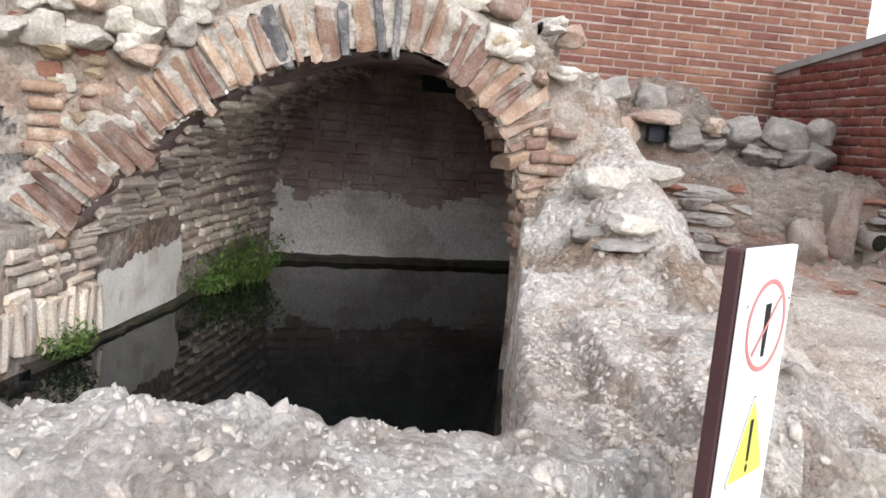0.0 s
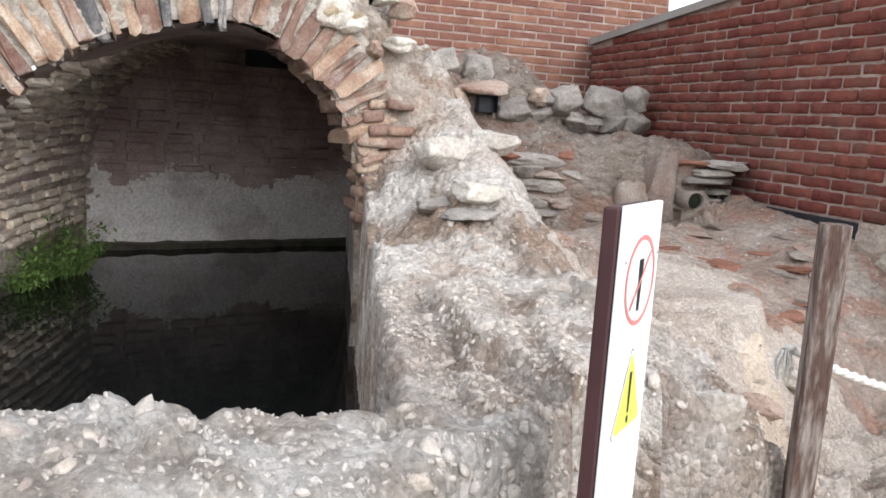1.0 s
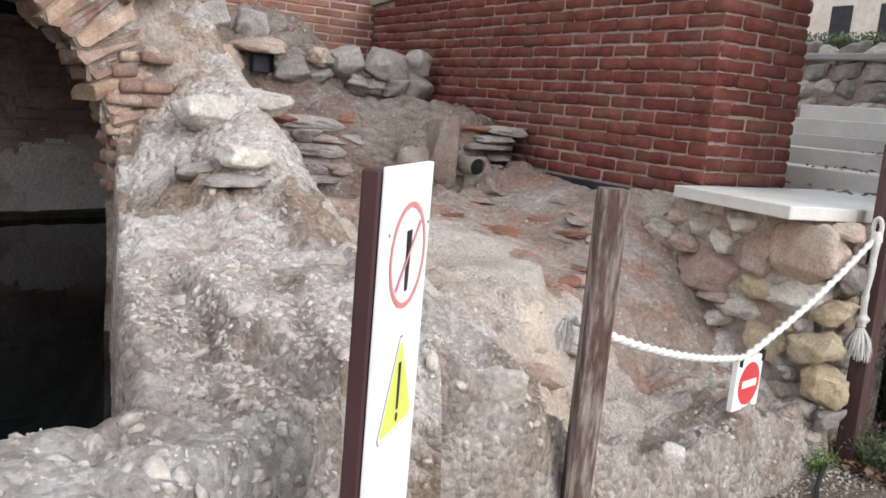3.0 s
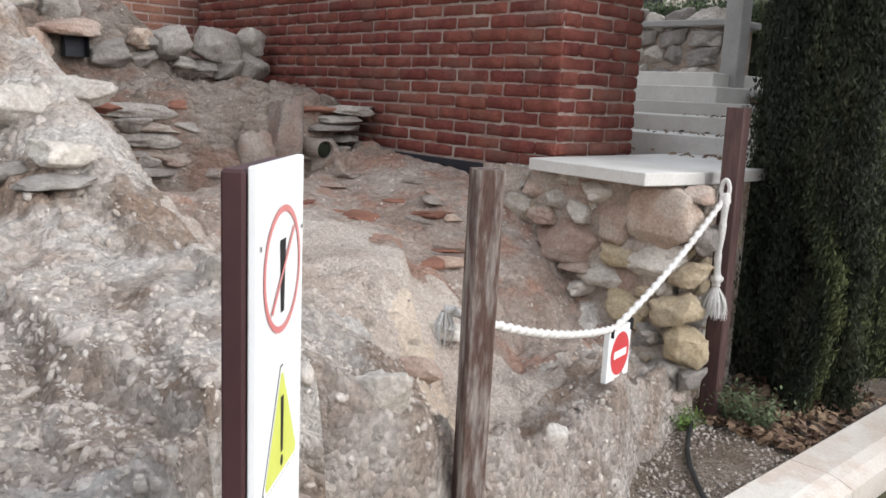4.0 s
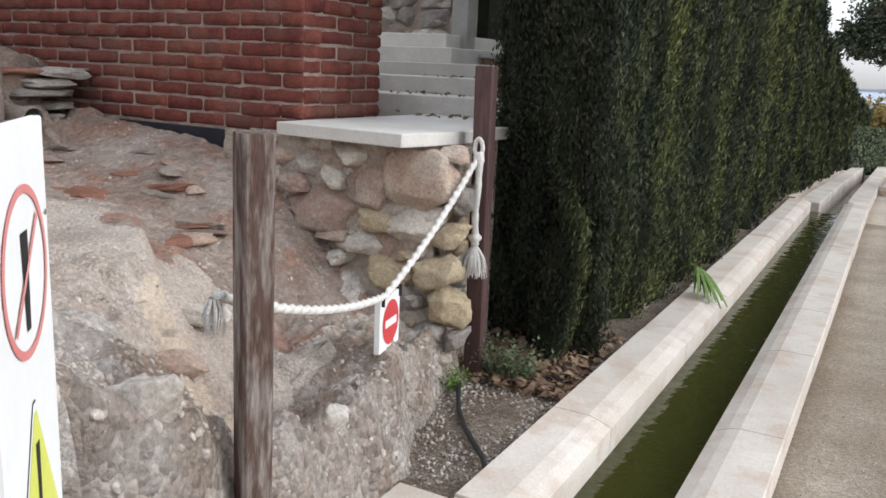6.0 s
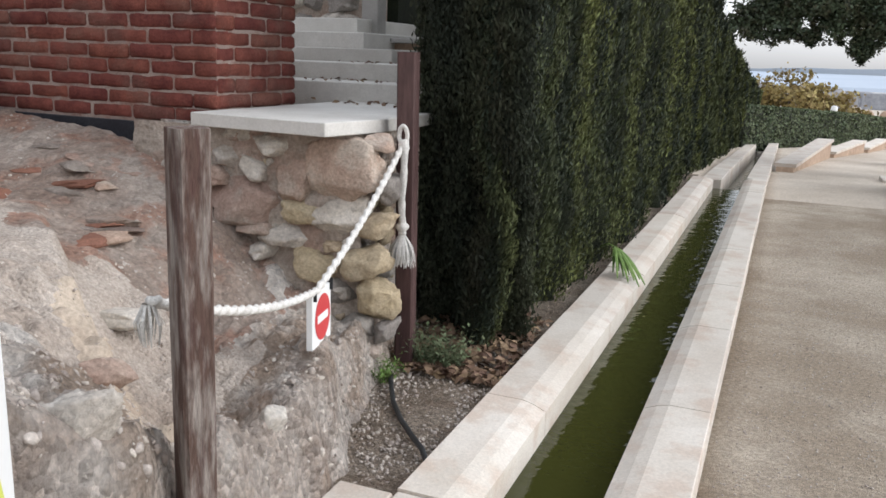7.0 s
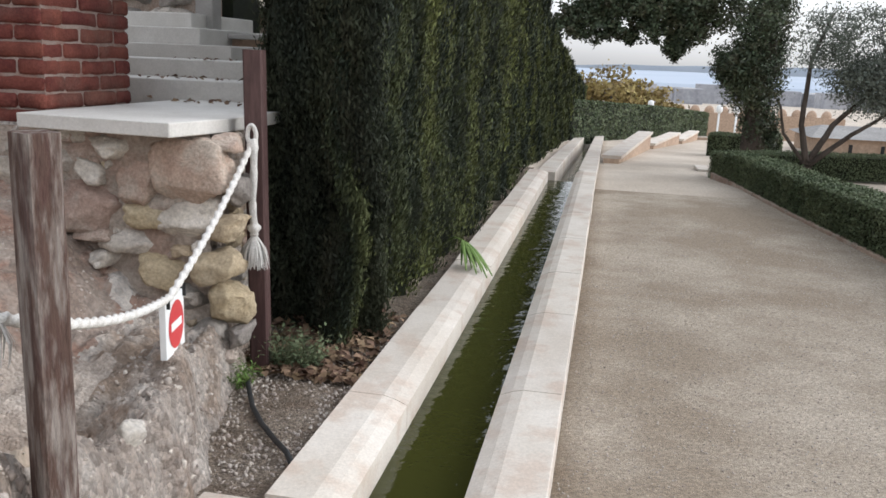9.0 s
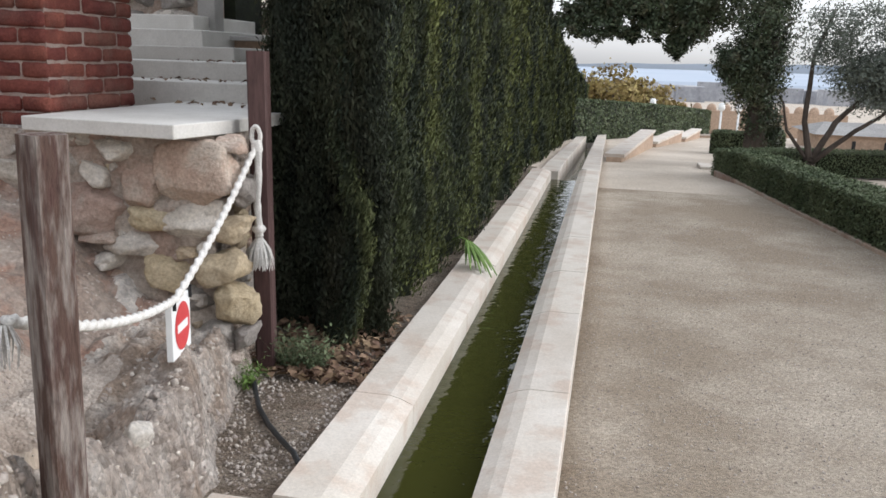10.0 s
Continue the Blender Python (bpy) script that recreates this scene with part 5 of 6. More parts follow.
# stepped ramp walls further down
for i, (x0, x1, y0, y1) in enumerate(((0.66, 1.52, 15.6, 22.2), (1.62, 2.62, 22.4, 27.0), (2.74, 3.62, 27.2, 31.5), (3.7, 5.4, 31.7, 32.2))):
    e = thing("ramp_wall", ((x0 + x1) / 2, y0, -1.2), "low sloping parapet of pink render with white coping", "parapet", "ramp walls")
    zb = float(ground_z(np.array(2.0), np.array(y0)))
    v, v2 = [], []
    for (px_, py_, zz) in ((x0, y0, zb + .09), (x1, y1, zb + .08)):
        for ox in (-0.14, 0.14):
            v += [(px_ + ox, py_, zb - .9), (px_ + ox, py_, zz)]
            v2 += [(px_ + ox * 1.3, py_, zz), (px_ + ox * 1.3, py_, zz + .06)]
    fs = [(0, 1, 3, 2), (4, 6, 7, 5), (0, 4, 5, 1), (2, 3, 7, 6), (1, 5, 7, 3)]
    part("wall_body", mesh("wall_body", v, fs, M_OCHREWALL), None, e)
    part("capping", mesh("capping", v2, fs + [(0, 2, 6, 4)], M_LIMESTONE), None, e, "white coping")

# ---- cypress hedge ----
def hedge_top(y):
    """The top steps down with the slope of the garden."""
    return np.interp(y, (3, 9, 12, 15, 18, 26, 36), (4.3, 4.2, 2.9, 2.25, 1.9, 1.3, 0.6))


def plumes(y, z):
    """Relief of the clipped face: upright plumes with dark clefts between them."""
    sway = 0.10 * fbm(z * 0.9, y * 0.7, 5.0, 2)
    near = 0.45 + 0.55 * sm(y, 3.9, 5.0)
    return (0.28 * near * cells_noise((y + sway) * 3.4, z * 0.75, 11) + 0.13 * cells_noise((y - sway) * 8.0 + 3.3, z * 2.4 + 1.7, 23)
            + 0.05 * cells_noise(y * 20.0, z * 9.0, 37) - 0.255)


def foot(y, z):
    return 0.10 * (1 - sm(z, 0.1, 0.6)) * (1 - sm(y, 4.3, 5.5))


def sprigs(name, centres, normals, size, material, seed):
    """Small upright scale-leaf sprays, each a bent blade, as one mesh."""
    r_ = np.random.default_rng(seed)
    n_ = len(centres)
    up = np.asarray(normals) * 0.55 + np.array((0, 0, 1.0)) + r_.normal(size=(n_, 3)) * 0.42
    up /= np.linalg.norm(up, axis=1)[:, None]
    w = np.cross(up, np.asarray(normals) + r_.normal(size=(n_, 3)) * 0.8)
    w /= np.linalg.norm(w, axis=1)[:, None] + 1e-9
    nn = np.cross(w, up)
    sz = (np.asarray(size) * r_.uniform(0.6, 1.5, n_))[:, None]
    c = np.asarray(centres)
    v = np.stack([c - up * sz, c + w * sz * 0.34 + nn * sz * 0.12, c + up * sz * 1.2, c - w * sz * 0.34 + nn * sz * 0.12], 1)
    return mesh(name, v.reshape(-1, 3), np.arange(n_ * 4).reshape(n_, 4), material)


hedge = thing("cypress_hedge", (-1.0, 8.0, 0.1), "tall clipped cypress hedge, dark green with yellowish flushes, end coloured darker for shade", "hedge")
HY0, HY1 = 3.72, 36.0
yy_, vv_ = HY0 + 0.12 + (HY1 - HY0 - 0.12) * np.linspace(0, 1, 420) ** 1.6, np.linspace(0, 1, 70)
HYg, HVg = np.meshgrid(yy_, vv_, indexing="ij")
HG = ground_z(np.full_like(HYg, 2.0), HYg)
HZg = HG + 0.10 + (hedge_top(HYg) - 0.10 - HG) * HVg
HX = -0.485 - foot(HYg, HZg) + plumes(HYg, HZg) - 0.045
hq = np.arange(HYg.size).reshape(HYg.shape)
hq = np.stack([hq[:-1, :-1], hq[1:, :-1], hq[1:, 1:], hq[:-1, 1:]], -1).reshape(-1, 4)
# Near-black shell behind the sprays, painted as the depth shade of the hedge.
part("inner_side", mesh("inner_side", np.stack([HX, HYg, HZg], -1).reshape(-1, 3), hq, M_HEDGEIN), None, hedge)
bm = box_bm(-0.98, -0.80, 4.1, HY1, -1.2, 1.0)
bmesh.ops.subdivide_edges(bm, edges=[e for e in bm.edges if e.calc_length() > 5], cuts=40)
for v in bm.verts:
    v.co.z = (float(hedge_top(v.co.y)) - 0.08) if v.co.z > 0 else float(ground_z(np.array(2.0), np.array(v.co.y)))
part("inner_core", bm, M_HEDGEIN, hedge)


def end_y(x, z):
    return HY0 + 0.20 + 0.16 * (1 - sm(z, 0.1, 0.7)) - plumes(x + 20.0, z + 3.0) - 0.14


EXg, EZg = np.meshgrid(np.linspace(-1.15, -0.55, 44), np.linspace(0.12, 4.3, 90), indexing="ij")
ei = np.arange(EXg.size).reshape(EXg.shape)
eq = np.stack([ei[:-1, :-1], ei[1:, :-1], ei[1:, 1:], ei[:-1, 1:]], -1).reshape(-1, 4)
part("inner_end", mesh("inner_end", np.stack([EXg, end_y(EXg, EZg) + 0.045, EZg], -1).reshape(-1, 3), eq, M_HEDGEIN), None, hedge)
r = np.random.default_rng(12)
n_side, n_end = 330000, 110000
sy_ = HY0 + 0.1 + (HY1 - HY0 - 0.1) * r.uniform(0, 1, n_side) ** 2.3
sg_ = ground_z(np.full(n_side, 2.0), sy_)
sz_ = sg_ + 0.14 + (hedge_top(sy_) + 0.05 - 0.14 - sg_) * r.uniform(0, 1, n_side)
side = np.stack([-0.485 - foot(sy_, sz_) + plumes(sy_, sz_), sy_, sz_], 1) + r.normal(size=(n_side, 3)) * (0.022, 0.02, 0.03)
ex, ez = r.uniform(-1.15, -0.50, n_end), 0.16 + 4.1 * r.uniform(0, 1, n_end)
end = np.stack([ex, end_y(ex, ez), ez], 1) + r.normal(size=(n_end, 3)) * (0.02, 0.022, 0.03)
far_ = lambda p: 0.0058 + 0.0017 * np.clip(np.linalg.norm(p - np.array((0.6, 0.0, 1.5)), axis=1), 0, 24)
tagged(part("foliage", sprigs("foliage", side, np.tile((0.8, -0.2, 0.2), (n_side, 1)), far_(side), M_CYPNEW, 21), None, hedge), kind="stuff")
# End sprays take the darker copy of the leaf colour, as shade.
tagged(part("end_foliage", sprigs("end_foliage", end, np.tile((0.2, -0.8, 0.2), (n_end, 1)), far_(end), M_CYPSHADE, 22), None, hedge), kind="stuff")

# low clipped hedges by the path
def low_hedge(points, width, height, label, seed, count, leaf=0.014, leaf_mat=M_BOX, kind_name="low_hedge", group="low hedges"):
    """A clipped low hedge along a line."""
    pts = [Vector(p) for p in points]
    e = thing(kind_name, pts[0], label, "hedge", group)
    v, f = [], []
    for i, p in enumerate(pts):
        d = (pts[min(i + 1, len(pts) - 1)] - pts[max(i - 1, 0)])
        d.z = 0
        d.normalize()
        s = Vector((-d.y, d.x, 0)) * (width / 2 - .03)
        for o in (s, -s):
            v += [p + o, p + o + Vector((0, 0, height - .03))]
    for i in range(len(pts) - 1):
        a = i * 4
        f += [(a, a + 4, a + 5, a + 1), (a + 2, a + 3, a + 7, a + 6), (a + 1, a + 5, a + 7, a + 3)]
    f += [(0, 1, 3, 2), (len(v) - 4, len(v) - 2, len(v) - 1, len(v) - 3)]
    # The core's near-black colour stands for shade between the leaves.
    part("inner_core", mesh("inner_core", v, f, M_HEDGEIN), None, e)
    r_ = np.random.default_rng(seed)
    cum = np.cumsum([0] + [(pts[i + 1] - pts[i]).length for i in range(len(pts) - 1)])
    t = r_.uniform(0, cum[-1], count)
    P = np.array([p[:] for p in pts])
    c = np.stack([np.interp(t, cum, P[:, k]) for k in range(3)], 1)
    d = np.stack([np.interp(t + .05, cum, P[:, k]) - np.interp(t - .05, cum, P[:, k]) for k in range(3)], 1)
    d /= np.linalg.norm(d, axis=1)[:, None] + 1e-9
    s = np.stack([-d[:, 1], d[:, 0], 0 * t], 1)
    face = r_.uniform(0, 1, count)
    top = face < 0.45
    off = np.where(top, r_.uniform(-1, 1, count), np.where(face < 0.75, 1.0, -1.0)) * width / 2
    z = np.where(top, height, r_.uniform(0.02, 1, count) * height) + 0.02 * fbm(t * 3, off * 3, seed, 2)
    nrm = np.where(top[:, None], np.array((0, 0, 1.0)), s * np.sign(off)[:, None])
    c = c + s * off[:, None]
    c[:, 2] += z
    tagged(part("foliage", leaves("foliage", c + r_.normal(size=c.shape) * .012, nrm, leaf, leaf_mat, seed, 0.55, 0.7), None, e), kind="stuff")
    return e


low_hedge([(2.42, 13.75, -0.08), (2.62, 12.4, -0.02), (2.92, 10.1, 0), (3.22, 8.2, 0), (3.5, 6.2, 0), (3.9, 3.0, 0)], 0.50, 0.42, "low clipped green hedge bordering the path", 31, 110000)
low_hedge([(2.45, 13.7, -0.08), (3.6, 14.6, -0.1), (5.5, 14.9, -0.1), (9.0, 14.2, -0.1)], 0.45, 0.40, "low clipped hedge behind the olive tree", 32, 40000)
low_hedge([(3.0, 21.0, -0.45), (4.2, 20.6, -0.45), (4.6, 23.5, -0.5)], 0.7, 0.55, "rounded clipped hedge at the garden corner", 33, 20000, 0.02)
low_hedge([(-0.8, 23.6, -0.62), (0.05, 26.2, -0.75), (1.6, 31.0, -1.0), (3.0, 35.5, -1.25), (4.7, 40.5, -1.6)], 0.8, 1.22, "clipped dark cypress hedge across the garden", 34, 30000, 0.04, M_BOX, "far_hedge", "")
for pts in (((2.20, 13.4), (2.36, 12.4), (2.66, 10.1), (2.96, 8.2), (3.24, 6.2), (3.64, 3.0)),):
    e = thing("hedge_edging", (2.7, 9.0, 0.0), "thin reddish brick edging along the low hedge", "edging", kind="structure")
    for (xa, ya), (xb, yb) in zip(pts[:-1], pts[1:]):
        d = Vector((xb - xa, yb - ya, 0))
        bm = box_bm(0, d.length - .004, -0.03, 0.03, -0.1, 0.035, 0.004)
        bm.transform(Matrix.Translation((xa, ya, 0)) @ Matrix.Rotation(math.atan2(d.y, d.x), 4, "Z"))
        part("edging_brick", bm, M_PINKSTONE, e)
bench_slab = thing("stone_bench", (2.15, 15.4, -0.15), "low pale stone block beside the path", "block")
part("block", box_bm(2.12, 2.55, 14.9, 15.5, -0.3, -0.09, 0.01), M_LIMESTONE, bench_slab)

# ---- trees ----
def tree(name, base, label, limbs, leaf_mat, clumps, leaf_n, leaf_s, seed, aspect=0.4):
    e = thing(name, base, label, "tree")
    for i, (pts, r0, r1) in enumerate(limbs):
        P = [Vector(base) + Vector(p) for p in pts]
        n = 12
        out = []
        for q in range(n + 1):
            t = q / n * (len(P) - 1)
            k = min(int(t), len(P) - 2)
            out.append(P[k].lerp(P[k + 1], t - k) + Vector((noise.noise(Vector((q * .5, i, seed))), noise.noise(Vector((q * .5, i + 9, seed))), 0)) * r0 * .5)
        part("trunk" if i == 0 else "limb", tube(out, list(np.linspace(r0, r1, n + 1)), 9, M_BARK, "limb"), None, e)
    r_ = np.random.default_rng(seed)
    cs, ns = [], []
    for (cx_, cy_, cz_, rx_, ry_, rz_, w) in clumps:
        k = int(leaf_n * w)
        sub = r_.normal(size=(max(6, k // 60), 3))
        sub = sub / np.linalg.norm(sub, axis=1)[:, None] * r_.uniform(0.35, 1.0, (len(sub), 1))
        d = sub[r_.integers(0, len(sub), k)] + r_.normal(size=(k, 3)) * 0.15
        cs.append(np.array((cx_, cy_, cz_)) + d * np.array((rx_, ry_, rz_)) + np.array(base))
        ns.append(d)
    tagged(part("crown", leaves("crown", np.concatenate(cs), np.concatenate(ns), leaf_s, leaf_mat, seed, aspect, 1.2), None, e), kind="stuff")
    return e


tree("olive_tree", (3.62, 13.9, -0.1), "grey-green olive tree with three leaning stems behind the hedge", (
    ([(0, 0, 0), (0.02, 0, 0.35)], 0.11, 0.09), ([(0.02, 0, 0.3), (-0.12, 0, 0.9), (-0.08, 0.1, 1.9), (0.15, 0.1, 2.6)], 0.055, 0.02),
    ([(0.04, 0, 0.3), (0.35, 0.1, 0.9), (0.8, 0.1, 1.4), (1.0, 0.1, 2.2)], 0.055, 0.02), ([(0.05, 0, 0.28), (0.6, -0.1, 0.8), (1.1, -0.1, 1.15)], 0.05, 0.02),
    ([(0.0, 0, 0.3), (-0.35, 0.1, 0.75), (-0.45, 0.1, 1.2)], 0.035, 0.015)), M_OLIVE,
    ((0.15, 0.1, 2.2, .5, .6, .6, .16), (0.95, 0.1, 1.6, .7, .7, .5, .55), (1.5, 0.0, 2.15, .7, .6, .6, .16), (0.75, 0.2, 2.4, .5, .6, .4, .08), (1.7, 0.1, 1.3, .65, .6, .42, .9), (2.2, 0.1, 1.5, .6, .6, .5, .6)), 30000, 0.025, 41)
tree("cypress_tree", (3.25, 16.6, -0.2), "dark evergreen tree with a dense drooping crown", (
    ([(0, 0, 0), (0.0, 0, 1.0), (0.05, 0, 2.5), (0.25, 0, 5.0)], 0.24, 0.10),), M_CAROB,
    ((-0.15, 0, 1.75, .60, .6, .75, .4), (0.0, 0, 2.6, .55, .6, .8, .3), (-0.55, -0.1, 1.9, .45, .4, .4, .15), (0.1, 0, 0.9, .35, .35, .6, .2), (0.3, 0, 4.0, .4, .5, 1.2, .2)), 30000, 0.034, 42)
tree("overhanging_tree", (0.2, 17.5, -0.2), "dark broad-leaved tree with hanging branches over the path", (
    ([(-1.6, 0, 0), (-1.5, 0, 3.0), (-0.6, 0, 4.2), (1.6, 0, 4.0)], 0.22, 0.08), ([(-0.6, 0, 4.2), (0.6, 0, 3.2), (1.3, 0, 2.6)], 0.07, 0.02), ([(0.6, 0, 4.2), (1.8, -0.2, 3.3), (2.1, -0.2, 2.5)], 0.06, 0.015)), M_CAROB,
    ((-0.05, 0, 3.0, .65, .5, .45, .25), (0.55, 0, 3.0, .55, .5, .42, .22), (1.25, 0, 2.95, .6, .5, .5, .3), (1.75, 0, 2.75, .5, .5, .6, .28), (2.2, -0.1, 3.0, .7, .5, .55, .3), (1.55, 0, 2.15, .22, .25, .32, .06), (0.62, 0, 2.42, .20, .2, .22, .05), (-0.25, 0, 2.55, .5, .4, .3, .1), (-0.55, 0, 2.65, .5, .4, .35, .12), (0.1, 0, 2.45, .5, .4, .28, .10), (0.95, 0, 2.5, .4, .4, .3, .08), (1.45, 0, 2.2, .35, .3, .3, .06), (1.0, 0, 3.7, 2.0, .6, .5, .5)), 17000, 0.040, 43, 0.5)
tree("autumn_tree", (0.6, 46.0, -3.0), "yellowing autumn tree beyond the hedge", (([(0, 0, 0), (0, 0, 3.0)], 0.2, 0.06),), M_AUTUMN,
     ((0, 0, 3.0, 2.0, 1.5, 1.4, .5), (2.0, 1, 2.7, 1.6, 1.5, 1.0, .4)), 5000, 0.12, 44, 0.6)

# ---- beyond the garden ----
town_wall = thing("crenellated_wall", (6.0, 60.0, -5.0), "old ochre town wall with rounded merlons", "wall")
part("curtain", box_bm(1.0, 16.0, 60.0, 61.0, -9.0, -1.30), M_OCHREWALL, town_wall)
for i in range(15):
    bm = bmesh.new()
    bmesh.ops.create_uvsphere(bm, u_segments=12, v_segments=8, radius=0.34)
    for v in bm.verts:
        v.co = Vector((v.co.x + 1.6 + i * 0.95, v.co.y * 0.8 + 60.5, v.co.z * 1.25 - 1.25))
    part("merlon", bm, M_OCHREWALL, town_wall)
lodge = thing("garden_lodge", (10.0, 28.0, -1.2), "low ochre rendered building with a grey roof", "building")
part("wall", box_bm(6.75, 14.0, 27.0, 30.0, -1.6, -0.28), M_OCHREWALL, lodge)
rv = [(6.55, 26.8, -0.28), (14.2, 26.8, -0.28), (14.2, 30.2, -0.28), (6.55, 30.2, -0.28), (7.2, 28.5, 0.02), (13.5, 28.5, 0.02)]
part("roof", mesh("roof", rv, [(0, 1, 5, 4), (2, 3, 4, 5), (1, 2, 5), (3, 0, 4), (0, 3, 2, 1)], M_ROOF), None, lodge, "grey shallow roof")
for x_ in (7.7, 8.6, 9.6):
    part("slit_window", box_bm(x_, x_ + .10, 26.97, 27.05, -0.75, -0.45), M_BLACK, lodge, "dark slit window")
for x_, y_ in ((5.7, 42.0), (6.5, 42.0), (2.6, 44.0)):
    lamp = thing("lamp_post", (x_, y_, -2.4), "white garden lamp post", "lamp", "garden lamps")
    part("pole", tube([(x_, y_, -2.8), (x_, y_, -0.35)], 0.05, 8, M_WHITE, "pole"), None, lamp)
    part("head", tube([(x_, y_, -0.45), (x_, y_, -0.35), (x_, y_, -0.1), (x_, y_, -0.05)], [0.06, 0.16, 0.14, 0.05], 10, M_WHITE, "head"), None, lamp)
sea = part("far_sea", mesh("far_sea", [(-2500, 1500, -24), (2500, 1500, -24), (2500, 2900, -10), (-2500, 2900, -10), (-2500, 1400, -90), (2500, 1400, -90)], [(0, 1, 2, 3), (4, 5, 1, 0)], M_HAZEBLUE))
tagged(sea, "blue sea and far shore, coloured pale for haze", "backdrop", kind="structure")
hv_ = []
for i in range(61):
    x_ = -2200 + i * 75
    hv_ += [(x_, 2950, -60), (x_, 2950, 8 + 22 * float(fbm(i * 0.13, 0.5, 0, 3)) - i * 0.25)]
tagged(part("far_hills", mesh("far_hills", hv_, [(2 * i, 2 * i + 2, 2 * i + 3, 2 * i + 1) for i in range(60)], M_HAZEBLUE)), "low hills on the horizon, tinted blue for haze", "backdrop", kind="structure")
rr = random.Random(17)
tv, tf = [], []
for i in range(420):
    x_, y_, w_, h_ = rr.uniform(-160, 330), rr.uniform(330, 800), rr.uniform(5, 16), rr.uniform(3, 9)
    z_ = float(ground_z(np.array(10.0), np.array(y_)))
    a = len(tv)
    for dz in (-1, h_):
        tv += [(x_, y_, z_ + dz), (x_ + w_, y_, z_ + dz), (x_ + w_, y_ + w_, z_ + dz), (x_, y_ + w_, z_ + dz)]
    tf += [(a, a + 1, a + 5, a + 4), (a + 1, a + 2, a + 6, a + 5), (a + 2, a + 3, a + 7, a + 6), (a + 3, a, a + 4, a + 7), (a + 4, a + 5, a + 6, a + 7)]
tagged(part("far_town", mesh("far_town", tv, tf, M_FARLAND)), "pale houses of the town below, coloured grey for haze", "town", kind="stuff")

# ---- small plants and litter ----
def tuft(name, base, rad, height, count, material, label, seed, width=0.006, lean=0.6):
    r_ = random.Random(seed)
    vs, fs = [], []
    for _ in range(count):
        a, q = r_.uniform(0, 6.28), r_.random() ** .5
        o = Vector(base) + Vector((math.cos(a) * rad * q, math.sin(a) * rad * q, 0))
        h = height * r_.uniform(.4, 1)
        d = Vector((math.cos(a) * lean * q + r_.gauss(0, .2), math.sin(a) * lean * q + r_.gauss(0, .2), 1)).normalized() * h
        s = Vector((r_.gauss(0, 1), r_.gauss(0, 1), 0)).normalized() * width
        for t in range(4):
            p = o + d * (t + 1) / 4
            e_ = Vector((r_.gauss(0, 1), r_.gauss(0, 1), r_.gauss(0, .6))).normalized() * width * 3.0
            i = len(vs)
            vs += [p, p + e_ * .6 + s, p + e_ * 1.4, p + e_ * .6 - s]
            fs.append((i, i + 1, i + 2, i + 3))
        i = len(vs)
        vs += [o - s * .3, o + s * .3, o + d]
        fs.append((i, i + 1, i + 2))
    return tagged(part(name, mesh(name, vs, fs, material)), label, "plant")


tuft("wall_fern", (-5.15, -1.28, 0.36), 0.34, 0.42, 520, M_HERB, "green bushy weed growing from the pool wall", 1, 0.012)
tuft("wall_fern", (-4.60, -1.36, 0.37), 0.22, 0.25, 220, M_HERB, "green weed trailing at the waterline", 2, 0.012)
tuft("waterline_weed", (-2.75, -1.66, 0.40), 0.14, 0.16, 120, M_HERB, "small green weed at the waterline", 3, 0.010)
tuft("soil_weed", (-0.86, 3.50, 0.14), 0.035, 0.21, 90, M_BOX, "dark green seedling in the leaf litter", 4, 0.007)
tuft("soil_weed", (-0.74, 3.53, 0.14), 0.035, 0.20, 90, M_BOX, "dark green seedling in the leaf litter", 5, 0.007)
tuft("soil_weed", (-0.96, 3.24, 0.14), 0.06, 0.12, 60, M_HERB, "small green weed beside the hose", 6, 0.006)
r = np.random.default_rng(15)
n = 900
lx, ly = r.uniform(-1.08, -0.46, n), 3.38 + 0.9 * r.uniform(0, 1, n) ** 1.4
lc = np.stack([lx, ly, 0.14 + 0.02 * r.uniform(0, 1, n) + 0.05 * sm(ly, 3.6, 4.2)], 1)
tagged(part("leaf_litter", leaves("leaf_litter", lc, np.tile((0, 0, 1.0), (n, 1)), 0.027, M_DEADLEAF, 15, 0.6, 0.45, 0.3)), "dry brown leaves littering the soil under the hedge", "leaves", kind="stuff")
n = 120
lc = np.stack([r.uniform(-2.3, -1.05, n), r.uniform(4.2, 5.35, n), 0 * r.uniform(0, 1, n)], 1)
lc[:, 2] = np.where(lc[:, 1] < 4.55, 1.292, np.where(lc[:, 1] < 4.95, 1.405, np.where(lc[:, 1] < 5.4, 1.515, 1.61))) + .005
tagged(part("step_leaves", leaves("step_leaves", lc, np.tile((0, 0, 1.0), (n, 1)), 0.02, M_DEADLEAF, 16, 0.6, 0.3, 0.3)), "dry leaves lying on the steps", "leaves", kind="stuff")
